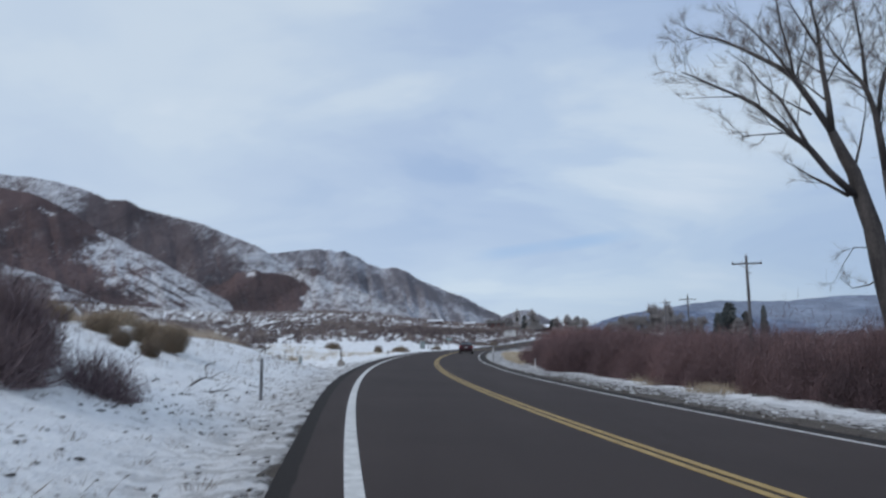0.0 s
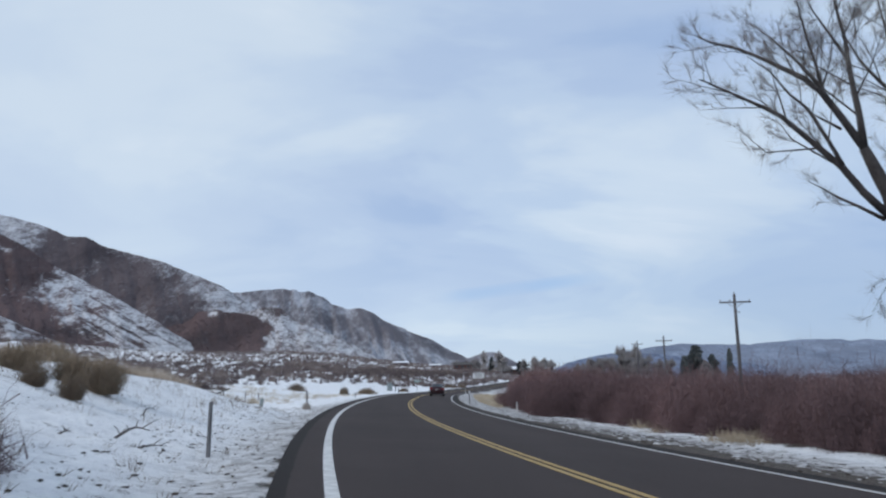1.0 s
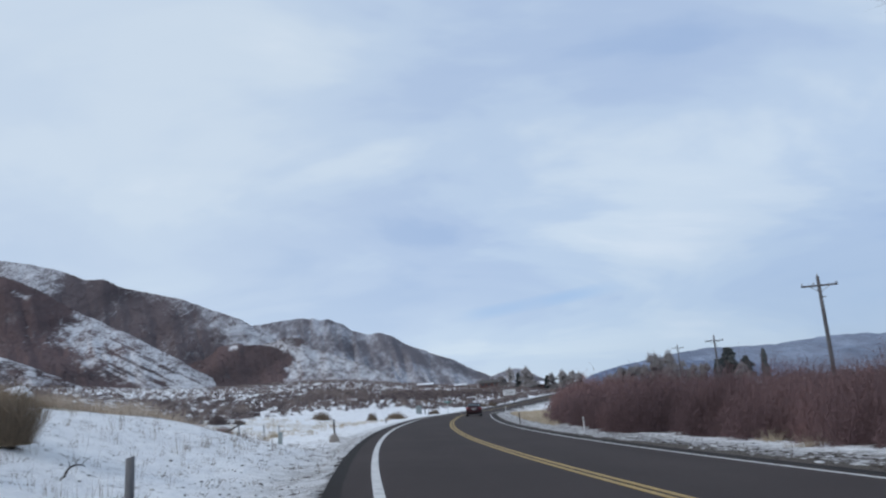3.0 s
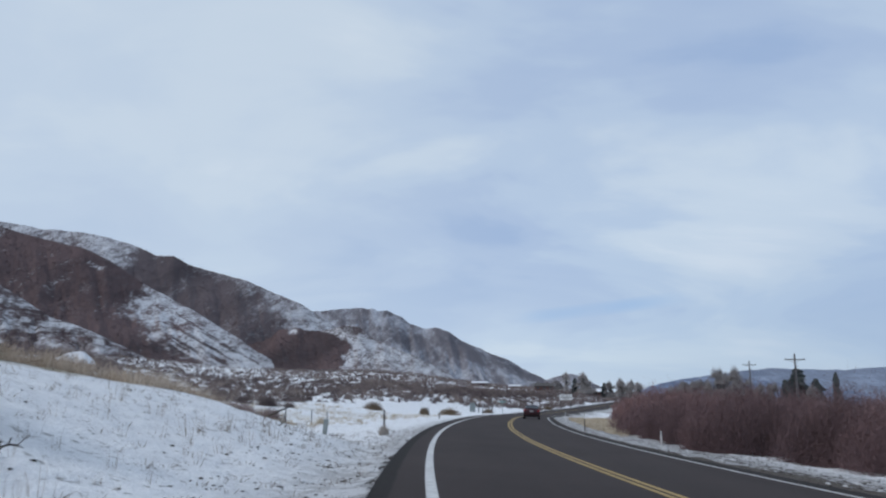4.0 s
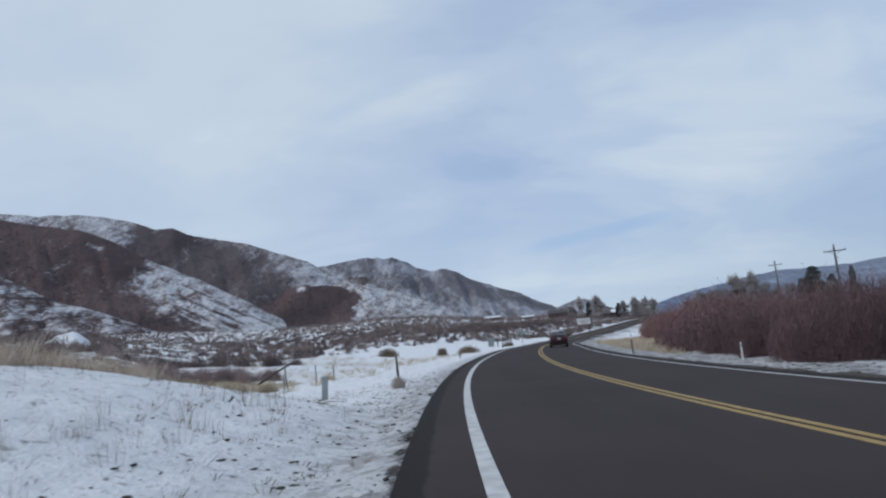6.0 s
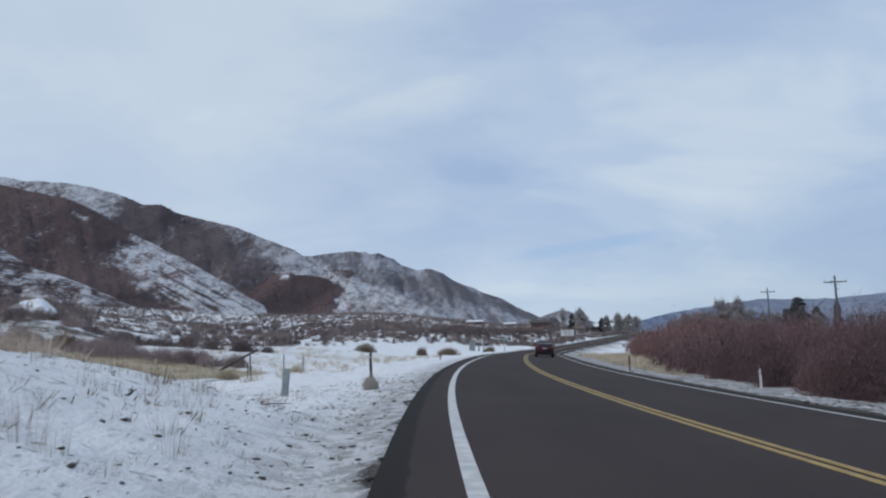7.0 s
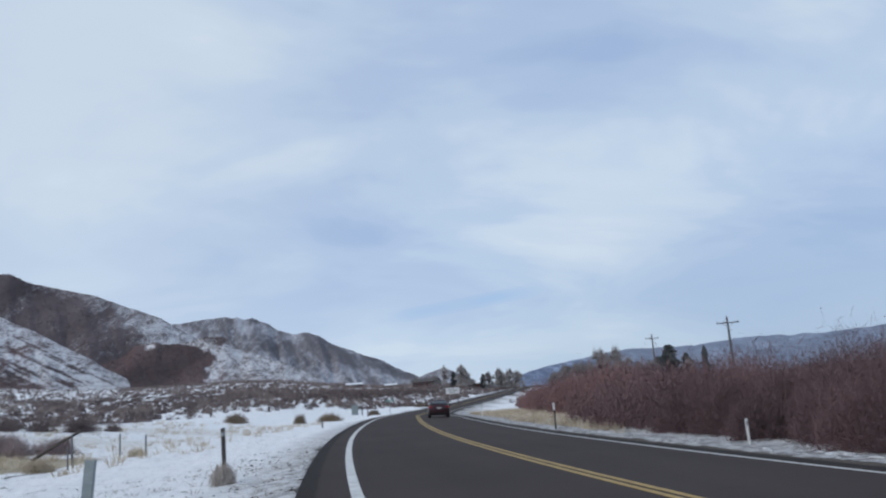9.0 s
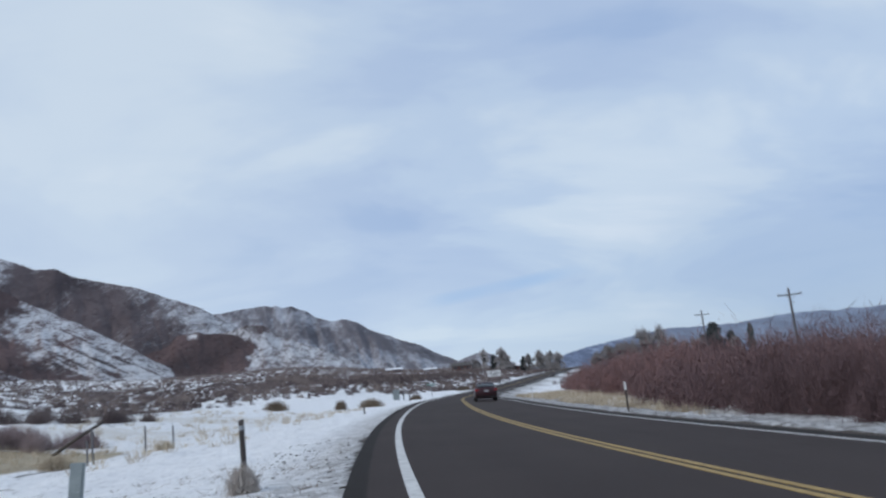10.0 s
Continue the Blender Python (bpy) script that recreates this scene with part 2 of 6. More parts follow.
M_RANGE_NEAR = hill_material("hazy_dark_wooded_hill", (0.26, 0.32, 0.45), (0.34, 0.40, 0.52), (0.095, 0.118, 0.185), (0.15, 0.178, 0.25), 0.5)
M_WILLOW = twiggy("willow_twigs", (0.066, 0.047, 0.052), (0.180, 0.118, 0.123), (0.285, 0.160, 0.150))
M_BRUSH = twiggy("winter_brush", (0.075, 0.056, 0.048), (0.20, 0.154, 0.114), (0.37, 0.29, 0.205))
M_OAK = twiggy("bare_oak_brush", (0.066, 0.051, 0.056), (0.100, 0.075, 0.079), (0.148, 0.108, 0.107))
M_SAGE = twiggy("sagebrush_clumps", (0.078, 0.061, 0.063), (0.168, 0.134, 0.134), (0.31, 0.258, 0.225))
M_THORN = twiggy("purplish_thorn_twigs", (0.120, 0.088, 0.094), (0.27, 0.205, 0.212), (0.41, 0.335, 0.325))
M_PALEWEED = twiggy("pale_dried_weed", (0.28, 0.25, 0.23), (0.42, 0.38, 0.35), (0.55, 0.50, 0.46))
M_STRAW = twiggy("dry_straw", (0.29, 0.235, 0.175), (0.49, 0.415, 0.315), (0.66, 0.585, 0.465))
M_TANGRASS = twiggy("pinkish_tan_grass", (0.31, 0.245, 0.20), (0.52, 0.435, 0.355), (0.68, 0.595, 0.50))
M_BARK = simple("cottonwood_bark", (0.030, 0.028, 0.030), (0.088, 0.078, 0.076), 3.0, 0.9, stretch=(1, 1, 0.25))
M_TWIG = simple("bare_twigs", (0.13, 0.12, 0.118), (0.27, 0.245, 0.232), 2.0, 0.9)
# twig greys lightened to take in the haze of their distance
M_FARTWIG = twiggy("hazed_far_bare_crowns", (0.13, 0.118, 0.118), (0.28, 0.262, 0.262), (0.44, 0.415, 0.41))
# needles lifted towards grey: distance haze is part of their base colour
M_CONIFER = twiggy("hazed_conifer_needles", (0.040, 0.046, 0.048), (0.068, 0.076, 0.078), (0.12, 0.125, 0.12))
M_POLE = simple("weathered_pole_wood", (0.066, 0.064, 0.069), (0.17, 0.164, 0.172), 2.5, 0.9, stretch=(1, 1, 0.1))
M_POST = simple("grey_post_wood", (0.075, 0.075, 0.08), (0.20, 0.198, 0.205), 5.0, 0.9, stretch=(1, 1, 0.12))
M_DARKPOST = simple("dark_post_wood", (0.035, 0.03, 0.03), (0.12, 0.105, 0.10), 6.0, 0.9, stretch=(1, 1, 0.15))
M_STEEL = simple("galvanised_steel", (0.24, 0.26, 0.28), (0.42, 0.44, 0.46), 8.0, 0.5, 0.6)
M_PEDESTAL = simple("grey_green_pedestal_paint", (0.19, 0.22, 0.225), (0.27, 0.305, 0.31), 4.0, 0.6)
M_SIGNWHITE = simple("white_sign_sheet", (0.62, 0.62, 0.62), (0.78, 0.78, 0.78), 1.5, 0.5)
M_SIGNDARK = simple("dark_sign_print", (0.03, 0.03, 0.035), (0.06, 0.06, 0.065), 2.0, 0.6)
M_SIGNGREEN = simple("teal_street_sign", (0.06, 0.22, 0.20), (0.10, 0.30, 0.27), 2.0, 0.5)
M_CLOD = simple("muddy_debris", (0.03, 0.027, 0.027), (0.10, 0.085, 0.075), 14.0, 0.9, world_space=True)
M_CRUST = simple("dirty_snow_crust", (0.30, 0.295, 0.30), (0.70, 0.70, 0.715), 2.2, 0.8, bumpy=0.8, world_space=True)
M_INSUL = simple("pale_insulator", (0.25, 0.27, 0.29), (0.42, 0.44, 0.46), 8.0, 0.35)
M_HOUSEWALL = simple("brown_siding", (0.060, 0.030, 0.028), (0.092, 0.048, 0.043), 1.2, 0.85, stretch=(0.1, 0.1, 4))
M_HOUSEPALE = simple("pale_siding", (0.42, 0.40, 0.38), (0.58, 0.56, 0.54), 1.2, 0.85, stretch=(0.1, 0.1, 4))
M_ROOFSNOW = simple("snow_on_roof", (0.68, 0.70, 0.75), (0.82, 0.84, 0.87), 1.0, 0.8)
M_ROOF = simple("dark_shingle_roof", (0.06, 0.055, 0.055), (0.13, 0.12, 0.115), 2.0, 0.9)
M_PANE = simple("dark_window_glass", (0.02, 0.024, 0.03), (0.05, 0.06, 0.07), 0.8, 0.12, spec=0.5, bumpy=0.02)
M_TYRE = simple("tyre_rubber", (0.012, 0.012, 0.012), (0.03, 0.03, 0.03), 12.0, 0.85)
M_RIM = simple("silver_alloy", (0.36, 0.36, 0.37), (0.52, 0.52, 0.53), 6.0, 0.35, 0.7)
M_CAR = simple("maroon_car_paint", (0.030, 0.010, 0.014), (0.048, 0.014, 0.019), 2.0, 0.28, 0.25, 0.5, 0.02)
M_TAIL = simple("red_tail_lamp", (0.30, 0.012, 0.014), (0.45, 0.03, 0.03), 9.0, 0.2, spec=0.5, bumpy=0.1)
M_TRIM = simple("black_car_trim", (0.012, 0.012, 0.013), (0.03, 0.03, 0.032), 9.0, 0.5)
M_PLATE = simple("pale_plate", (0.50, 0.52, 0.54), (0.62, 0.63, 0.65), 9.0, 0.5)

# ---- shape helpers ----
rng = np.random.default_rng(11)


def quick_mesh(name, verts, faces, mat=None, smooth=False, attrs=None):
    """A mesh from arrays of corners and triangles or quads."""
    verts, faces = np.asarray(verts, np.float32), np.asarray(faces, np.int32)
    me = bpy.data.meshes.new(name)
    k = faces.shape[1]
    me.vertices.add(len(verts))
    me.vertices.foreach_set("co", verts.ravel())
    me.loops.add(faces.size)
    me.loops.foreach_set("vertex_index", faces.ravel())
    me.polygons.add(len(faces))
    me.polygons.foreach_set("loop_start", np.arange(0, faces.size, k, dtype=np.int32))
    me.polygons.foreach_set("use_smooth", np.full(len(faces), smooth))
    me.update(calc_edges=True)
    for key, vals in (attrs or {}).items():
        a = me.attributes.new(key, "FLOAT", "POINT")
        a.data.foreach_set("value", np.asarray(vals, np.float32))
    if mat:
        me.materials.append(mat)
    return me


def part(name, bm, mat, parent, label="", smooth=False):
    """One mesh object out of a bmesh or a mesh, under its thing."""
    if isinstance(bm, bpy.types.Mesh):
        me = bm
    else:
        me = bpy.data.meshes.new(name)
        bmesh.ops.recalc_face_normals(bm, faces=bm.faces)
        bm.to_mesh(me)
        bm.free()
        if smooth:
            me.polygons.foreach_set("use_smooth", [True] * len(me.polygons))
    if mat and not me.materials:
        me.materials.append(mat)
    ob = new(name, me)
    ob.parent = parent
    return tagged(ob, label)


def thing(name, x, y, z, label, category, turn=0, group="", kind=""):
    ob = new(name)
    ob.empty_display_size = 0.1
    ob.matrix_world = pose(x, y, z, 0, 0, turn)
    return tagged(ob, label, category, group, kind)


def box(bm, x0, x1, y0, y1, z0, z1, bevel=0.0, m=None):
    r = bmesh.ops.create_cube(bm, size=1)
    vs = r["verts"]
    for v in vs:
        v.co = Vector(((x0 + x1) / 2 + v.co.x * (x1 - x0), (y0 + y1) / 2 + v.co.y * (y1 - y0), (z0 + z1) / 2 + v.co.z * (z1 - z0)))
    if bevel:
        es = list({e for v in vs for e in v.link_edges})
        out = bmesh.ops.bevel(bm, geom=es, offset=bevel, segments=2, affect="EDGES")
        vs = list({v for f in out["faces"] for v in f.verts} | {v for v in vs if v.is_valid})
    if m:
        bmesh.ops.transform(bm, matrix=m, verts=[v for v in vs if v.is_valid])
    return bm


def tube(bm, pts, radii, sides=8, cap=True):
    """A tapered, bent tube along points."""
    pts = [Vector(p) for p in pts]
    rings = []
    for i, p in enumerate(pts):
        d = (pts[min(i + 1, len(pts) - 1)] - pts[max(i - 1, 0)]).normalized()
        a = d.orthogonal().normalized() if i == 0 else (rings_a - d * rings_a.dot(d)).normalized()
        rings_a = a
        b = d.cross(a)
        rings.append([bm.verts.new(p + (a * math.cos(2 * math.pi * k / sides) + b * math.sin(2 * math.pi * k / sides)) * radii[i]) for k in range(sides)])
    for r0, r1 in zip(rings, rings[1:]):
        for k in range(sides):
            bm.faces.new((r0[k], r0[(k + 1) % sides], r1[(k + 1) % sides], r1[k]))
    if cap:
        bm.faces.new(rings[0][::-1])
        bm.faces.new(rings[-1])
    return bm


def spikes(base, mid, tip, r0, r1):
    """Arrays of thin, bent, three-sided stems: corners and triangles."""
    n = len(base)
    d = tip - base
    d = d / np.maximum(np.linalg.norm(d, axis=1, keepdims=True), 1e-6)
    ref = np.where(np.abs(d[:, 2:3]) > 0.9, np.array([[1.0, 0, 0]]), np.array([[0, 0, 1.0]]))
    a = np.cross(d, ref)
    a /= np.linalg.norm(a, axis=1, keepdims=True)
    b = np.cross(d, a)
    out = np.empty((n, 7, 3))
    for k in range(3):
        c, s = math.cos(k * 2.0944), math.sin(k * 2.0944)
        out[:, k] = base + (a * c + b * s) * r0[:, None]
        out[:, 3 + k] = mid + (a * c + b * s) * r1[:, None]
    out[:, 6] = tip
    f = np.array([(0, 1, 4), (0, 4, 3), (1, 2, 5), (1, 5, 4), (2, 0, 3), (2, 3, 5), (3, 4, 6), (4, 5, 6), (5, 3, 6)])
    faces = (f[None] + 7 * np.arange(n)[:, None, None]).reshape(-1, 3)
    return out.reshape(-1, 3), faces


def blades(base, tip, r):
    """Arrays of the thinnest twigs, one sliver each, turned at random: corners and triangles."""
    n = len(base)
    a = np.cross(tip - base, rng.normal(0, 1, (n, 3)))
    a *= (r / np.maximum(np.linalg.norm(a, axis=1), 1e-6))[:, None]
    return np.stack([base - a, base + a, tip], 1).reshape(-1, 3), np.arange(3 * n).reshape(-1, 3)


def stems(centres, height, spread, count, r, lean=0.35, tone=None, lift=0.0, branchy=0.45):
    """Many-stemmed brush at centres (n, 3): fans of stems with side twigs. Returns corners, triangles, tones."""
    n = len(centres)
    c = np.repeat(centres, count, axis=0)
    h = np.repeat(height, count) * rng.uniform(0.55, 1.08, n * count)
    sp = np.repeat(spread, count)
    ang = rng.uniform(0, 2 * math.pi, n * count)
    rad = np.sqrt(rng.uniform(0, 1, n * count))
    out = np.stack([np.cos(ang), np.sin(ang), np.zeros(n * count)], 1)
    base = c + out * (rad * sp * 0.45)[:, None]
    tip = base + out * (h * lean * rad * rng.uniform(0.4, 1.3, n * count))[:, None]
    tip[:, :2] += rng.normal(0, 0.06, (n * count, 2)) * h[:, None]
    tip[:, 2] += h
    side = rng.uniform(0, 1, n * count) < branchy
    start = base.copy()
    k = rng.uniform(0.3, 0.75, n * count)[:, None]
    other = base + (tip - base) * k
    tip2 = other + out * (h * 0.28)[:, None] + rng.normal(0, 0.12, (n * count, 3)) * h[:, None]
    tip2[:, 2] = other[:, 2] + h * rng.uniform(0.12, 0.4, n * count)
    start[side], tip[side] = other[side], tip2[side]
    start[:, 2] += lift
    mid = (start + tip) / 2 + rng.normal(0, 0.035, (n * count, 3)) * h[:, None]
    rr = r * rng.uniform(0.6, 1.3, n * count) * np.where(side, 0.6, 1.0)
    v, f = spikes(start, mid, tip, rr, rr * 0.65)
    t = rng.uniform(0.2, 0.8, n) if tone is None else tone
    t = np.clip(np.repeat(t, count) + rng.normal(0, 0.12, n * count), 0, 1)
    return v, f, np.repeat(t, 7)


def domes(centres, height, width, count, r, tone, upright=0.5, shell=0.45, long=1.0, jitter=0.32):
    """Rounded brush: short twigs that fill a dome over each centre and point outwards and up. Corners, triangles, tones."""
    n = len(centres) * count
    c, h, w = np.repeat(centres, count, axis=0), np.repeat(height, count), np.repeat(width, count)
    a = rng.uniform(0, 2 * math.pi, n)
    el = np.arcsin(rng.uniform(0.02, 1, n))
    rad = rng.uniform(shell, 1, n) ** 0.6 * rng.uniform(0.8, 1.06, n)
    way = np.stack([np.cos(a) * np.cos(el) * w / 2, np.sin(a) * np.cos(el) * w / 2, np.sin(el) * h], 1)
    tip = c + way * rad[:, None]
    d = way / np.linalg.norm(way, axis=1, keepdims=True) * (1 - upright) + np.array([[0, 0, upright]]) + rng.normal(0, jitter, (n, 3))
    d /= np.linalg.norm(d, axis=1, keepdims=True)
    length = h * rng.uniform(0.22, 0.5, n) * long
    start = tip - d * length[:, None]
    start[:, 2] = np.maximum(start[:, 2], c[:, 2])
    v, f = blades(start, tip + rng.normal(0, 0.03, (n, 3)) * length[:, None], r * rng.uniform(0.6, 1.4, n))
    t = np.clip(np.repeat(tone, count) + rng.normal(0, 0.11, n), 0, 1)
    return v, f, np.repeat(t, 3)


def smooth01(a, b, x):
    t = np.clip((np.asarray(x, float) - a) / (b - a), 0, 1)
    return t * t * (3 - 2 * t)


# ---- the lie of the land ----
KX = [13.4, 7.96, 3.60, 0.20, -2.27, -3.71, -4.11, -3.56, -2.38, -0.95, 1.2, 4.3, 8.3, 13.1, 18.6, 24.4]   # left edge line, every 20 m from y = -60
ZY = [-60, 0, 20, 40, 60, 80, 100, 140, 180, 220, 260, 340, 450, 700, 5000]
ZZ = [0.2, 0.0, -0.05, -0.06, -0.025, 0.03, 0.08, -0.15, 0.0, 0.6, 1.6, 3.6, 5.8, 9.0, 20.0]
BANK_Y = [-60, 17, 22, 26, 30, 33, 37, 41, 45, 48, 52]
BANK_Z = [2.3, 2.3, 2.28, 2.14, 1.94, 1.70, 1.36, 0.94, 0.52, 0.25, 0.0]   # crown of the left bank
WIDTH, CROSS = 7.17, 0.048       # edge line to edge line; fall across the road


def line_x(y):
    y = np.asarray(y, float)
    u = np.clip((y + 60) / 20, 0, len(KX) - 1.001)
    i = u.astype(int)
    t = u - i
    k = np.array([KX[0] + 5.44] + KX + [KX[-1] + 5.8])
    p0, p1, p2, p3 = k[i], k[i + 1], k[i + 2], k[np.minimum(i + 3, len(k) - 1)]
    x = 0.5 * (2 * p1 + (p2 - p0) * t + (2 * p0 - 5 * p1 + 4 * p2 - p3) * t ** 2 + (3 * p1 - p0 - 3 * p2 + p3) * t ** 3)
    return x + np.where(y > 240, (y - 240) * 0.29, 0) - np.where(y < -60, (y + 60) * 0.27, 0)


def line_slope(y):
    return (line_x(np.asarray(y) + 1.0) - line_x(np.asarray(y) - 1.0)) / 2


def road_z(y):
    z = np.interp(y, ZY, ZZ)
    return 0.25 * np.interp(np.asarray(y) - 8, ZY, ZZ) + 0.5 * z + 0.25 * np.interp(np.asarray(y) + 8, ZY, ZZ)


def across(x, y):
    """Distance to the right of the left edge line."""
    g = line_slope(y)
    return (x - line_x(y)) / np.sqrt(1 + g * g)


def road_point(u, o, dz=0.0):
    g = line_slope(u)
    n = np.sqrt(1 + g * g)
    return np.stack([line_x(u) + o / n, u - o * g / n, road_z(u) - CROSS * o + dz], -1)


def fbm(x, y, scale, seed, octaves=3):
    """Smooth value noise on arrays, about -1 to 1."""
    total, amp = 0, 1.0
    for o in range(octaves):
        table = np.random.default_rng(seed + o).uniform(-1, 1, (64, 64))
        u, v = x / scale * 2 ** o, y / scale * 2 ** o
        i, j = np.floor(u).astype(int), np.floor(v).astype(int)
        fu, fv = u - i, v - j
        fu, fv = fu * fu * (3 - 2 * fu), fv * fv * (3 - 2 * fv)
        a = table[i % 64, j % 64] * (1 - fu) + table[(i + 1) % 64, j % 64] * fu
        b = table[i % 64, (j + 1) % 64] * (1 - fu) + table[(i + 1) % 64, (j + 1) % 64] * fu
        total = total + amp * (a * (1 - fv) + b * fv)
        amp *= 0.5
    return total / 1.5


def verge(y):
    """Distance from the left edge line to the road's left border."""
    return 0.75 - 0.12 * (1 - smooth01(8, 22, y))


def land(x, y):
    """Height of the ground, with the road's bed sunk a little."""
    x, y = np.asarray(x, float), np.asarray(y, float)
    o = across(x, y)
    zr = road_z(y)
    r = np.hypot(x - EYE[0], y - EYE[1])
    az = np.degrees(np.arctan2(x - EYE[0], np.maximum(y - EYE[1], 1e-3)))
    az = np.where(y < EYE[1], np.where(x < 0, -90, 90), az)
    # left: near bank, hollow, snow field, rising fan
    L = np.maximum(-o - verge(y), 0)
    crown = (np.interp(y - 1.5, BANK_Y, BANK_Z) + np.interp(y + 1.5, BANK_Y, BANK_Z)) / 2
    toe = 0.3 + 4.2 * smooth01(37, 47, y)
    bank = crown * smooth01(0.0, 1.0, (L - toe) / (7.0 + 1.7 * smooth01(10.5, 14, y) - 2.6 * smooth01(22, 34, y) - 2.4 * smooth01(37, 47, y))) * (1 - 0.5 * smooth01(8.5, 15, L) * smooth01(14, 24, y))
    hollow = -0.20 * smooth01(1.5, 5, L) * smooth01(42, 50, y) * (1 - smooth01(56, 66, y)) - 0.35 * smooth01(7, 11, L) * smooth01(48, 54, y) * (1 - smooth01(60, 70, y))
    farbank = 1.7 * smooth01(9, 27, L) * (1 - 0.6 * smooth01(90, 150, r))
    w = 1 + 0.55 * (1 - smooth01(-32, -16, az)) - 0.45 * smooth01(-9, 4, az) - 0.55 * smooth01(4, 16, az)
    fan = (0.9 * smooth01(90, 160, r) + 0.052 * np.maximum(r - 125, 0) * np.where(r < 900, 1, 900 / np.maximum(r, 1))) * w
    fan = fan + 5.2 * smooth01(66, 122, r) * (1 - smooth01(170, 340, r)) * (1 - smooth01(-30, -22, az))
    k = smooth01(1, 28, L)
    zl = zr * (1 - k) + fan * k - 0.02 - 0.10 * smooth01(0, 1.2, L) + bank + hollow + farbank
    # right: verge, damp flat
    S = np.maximum(o - WIDTH - 0.6, 0)
    zb = zr - CROSS * (WIDTH + 0.6)
    k2 = smooth01(1, 22, S)
    zq = zb * (1 - k2) - 0.30 * smooth01(0.3, 3, S) + k2 * (-0.75 + 0.004 * np.maximum(r - 60, 0) * (r < 3000))
    bed = zr - CROSS * o - 0.09
    z = np.where(o < -verge(y), zl, np.where(o > WIDTH + 0.6, zq, bed))
    off = np.maximum(L, S)
    z = z + smooth01(0.1, 3, off) * (0.07 * fbm(x, y, 3.1, 5) + 0.16 * fbm(x, y, 11.0, 9) * smooth01(2, 9, off)) \
        + smooth01(25, 90, off) * 0.5 * fbm(x, y, 60.0, 21)
    lump = smooth01(0.02, 0.3, off) * 0.06 * fbm(x, y, 0.9, 33, 3)
    return z + lump


def land_z(x, y):
    return float(land(np.array([x]), np.array([y]))[0])


def stretched(lo, hi, step, reach, grow=1.22):
    core = list(np.arange(lo, hi + step / 2, step))
    s, a, b = step, lo, hi
    before, after = [], []
    while a > -reach or b < reach:
        s *= grow
        a, b = a - s, b + s
        before.append(max(a, -reach))
        after.append(min(b, reach))
    return np.unique(np.array(before[::-1] + core + after))


def build_ground():
    gx, gy = stretched(-26, 16, 0.22, 4900), stretched(2, 76, 0.32, 4900)
    X, Y = np.meshgrid(gx, gy)
    x, y = X.ravel(), Y.ravel()
    z = land(x, y)
    far = np.hypot(x, y)
    o = across(x, y)
    L, S = np.maximum(-o - verge(y), 0), np.maximum(o - WIDTH - 0.45, 0)
    left = o < 3
    cover = np.where(left, 0.46 + 0.56 * smooth01(0.0, 0.7, L), 0.12 + (0.66 + 0.24 * smooth01(28, 50, y)) * (smooth01(0.3, 1.5, S) + (smooth01(0.15, 0.7, S) - smooth01(0.3, 1.5, S)) * smooth01(28, 42, y)) - (0.50 - 0.2 * smooth01(60, 80, y)) * smooth01(4.9, 6.5, S))
    cover = np.where(left, cover - 0.42 * smooth01(85, 150, far) * smooth01(14, 30, L), cover)
    cover = np.where(left, cover - 0.4 * smooth01(175, 215, y) * smooth01(3.5, 9, L) * (1 - smooth01(15, 40, L)), cover)
    grass = np.where(left, 0.95 * smooth01(9.5, 11, L) * smooth01(59.3, 61.3, y - 1.5 * np.clip(14 - L, 0, 4)) * (1 - smooth01(66.5, 69, y)), 0.0)
    grass += np.where(left, (0.46 + 0.10 * fbm(x, y, 6.0, 207, 2)) * smooth01(4, 10, L) * smooth01(60, 70, y) * (1 - smooth01(105, 135, y)), 0)
    grass += np.where(left, 0.9 * smooth01(5.2, 6.4, L - 0.35 * np.clip(30 - y, 0, 10) - 0.8 * np.clip(y - 37, 0, 20)) * (1 - smooth01(15, 19, L)) * smooth01(18, 26, y) * (1 - smooth01(46, 51, y)), 0)
    grass += np.where(left, 0, 0.75 * smooth01(2.4, 3.6, S) * smooth01(58, 68, y) * (1 - smooth01(125, 160, y)) * (1 - smooth01(8, 14, S)) + 0.25 * smooth01(2.2, 3.6, S))
    cover = cover - 0.75 * np.where(left, np.clip(grass, 0, 1) * (grass > 0.4), 0)
    i = np.arange(len(gy) - 1)[:, None] * len(gx) + np.arange(len(gx) - 1)[None]
    i = i.ravel()
    faces = np.stack([i, i + 1, i + 1 + len(gx), i + len(gx)], 1)
    grime = np.where(left, 0.45 * (1 - smooth01(0.2, 2.4, L)), (1.0 - 0.3 * smooth01(30, 46, y)) * (1 - smooth01(2.5, 5, S)))
    me = quick_mesh("ground", np.stack([x, y, z], 1), faces, M_GROUND, True, {"cover": cover, "grass": grass, "grime": grime})
    return tagged(new("ground", me), "snow-covered roadside ground with bare soil and dry grass", "ground", kind="structure")


ground = build_ground()


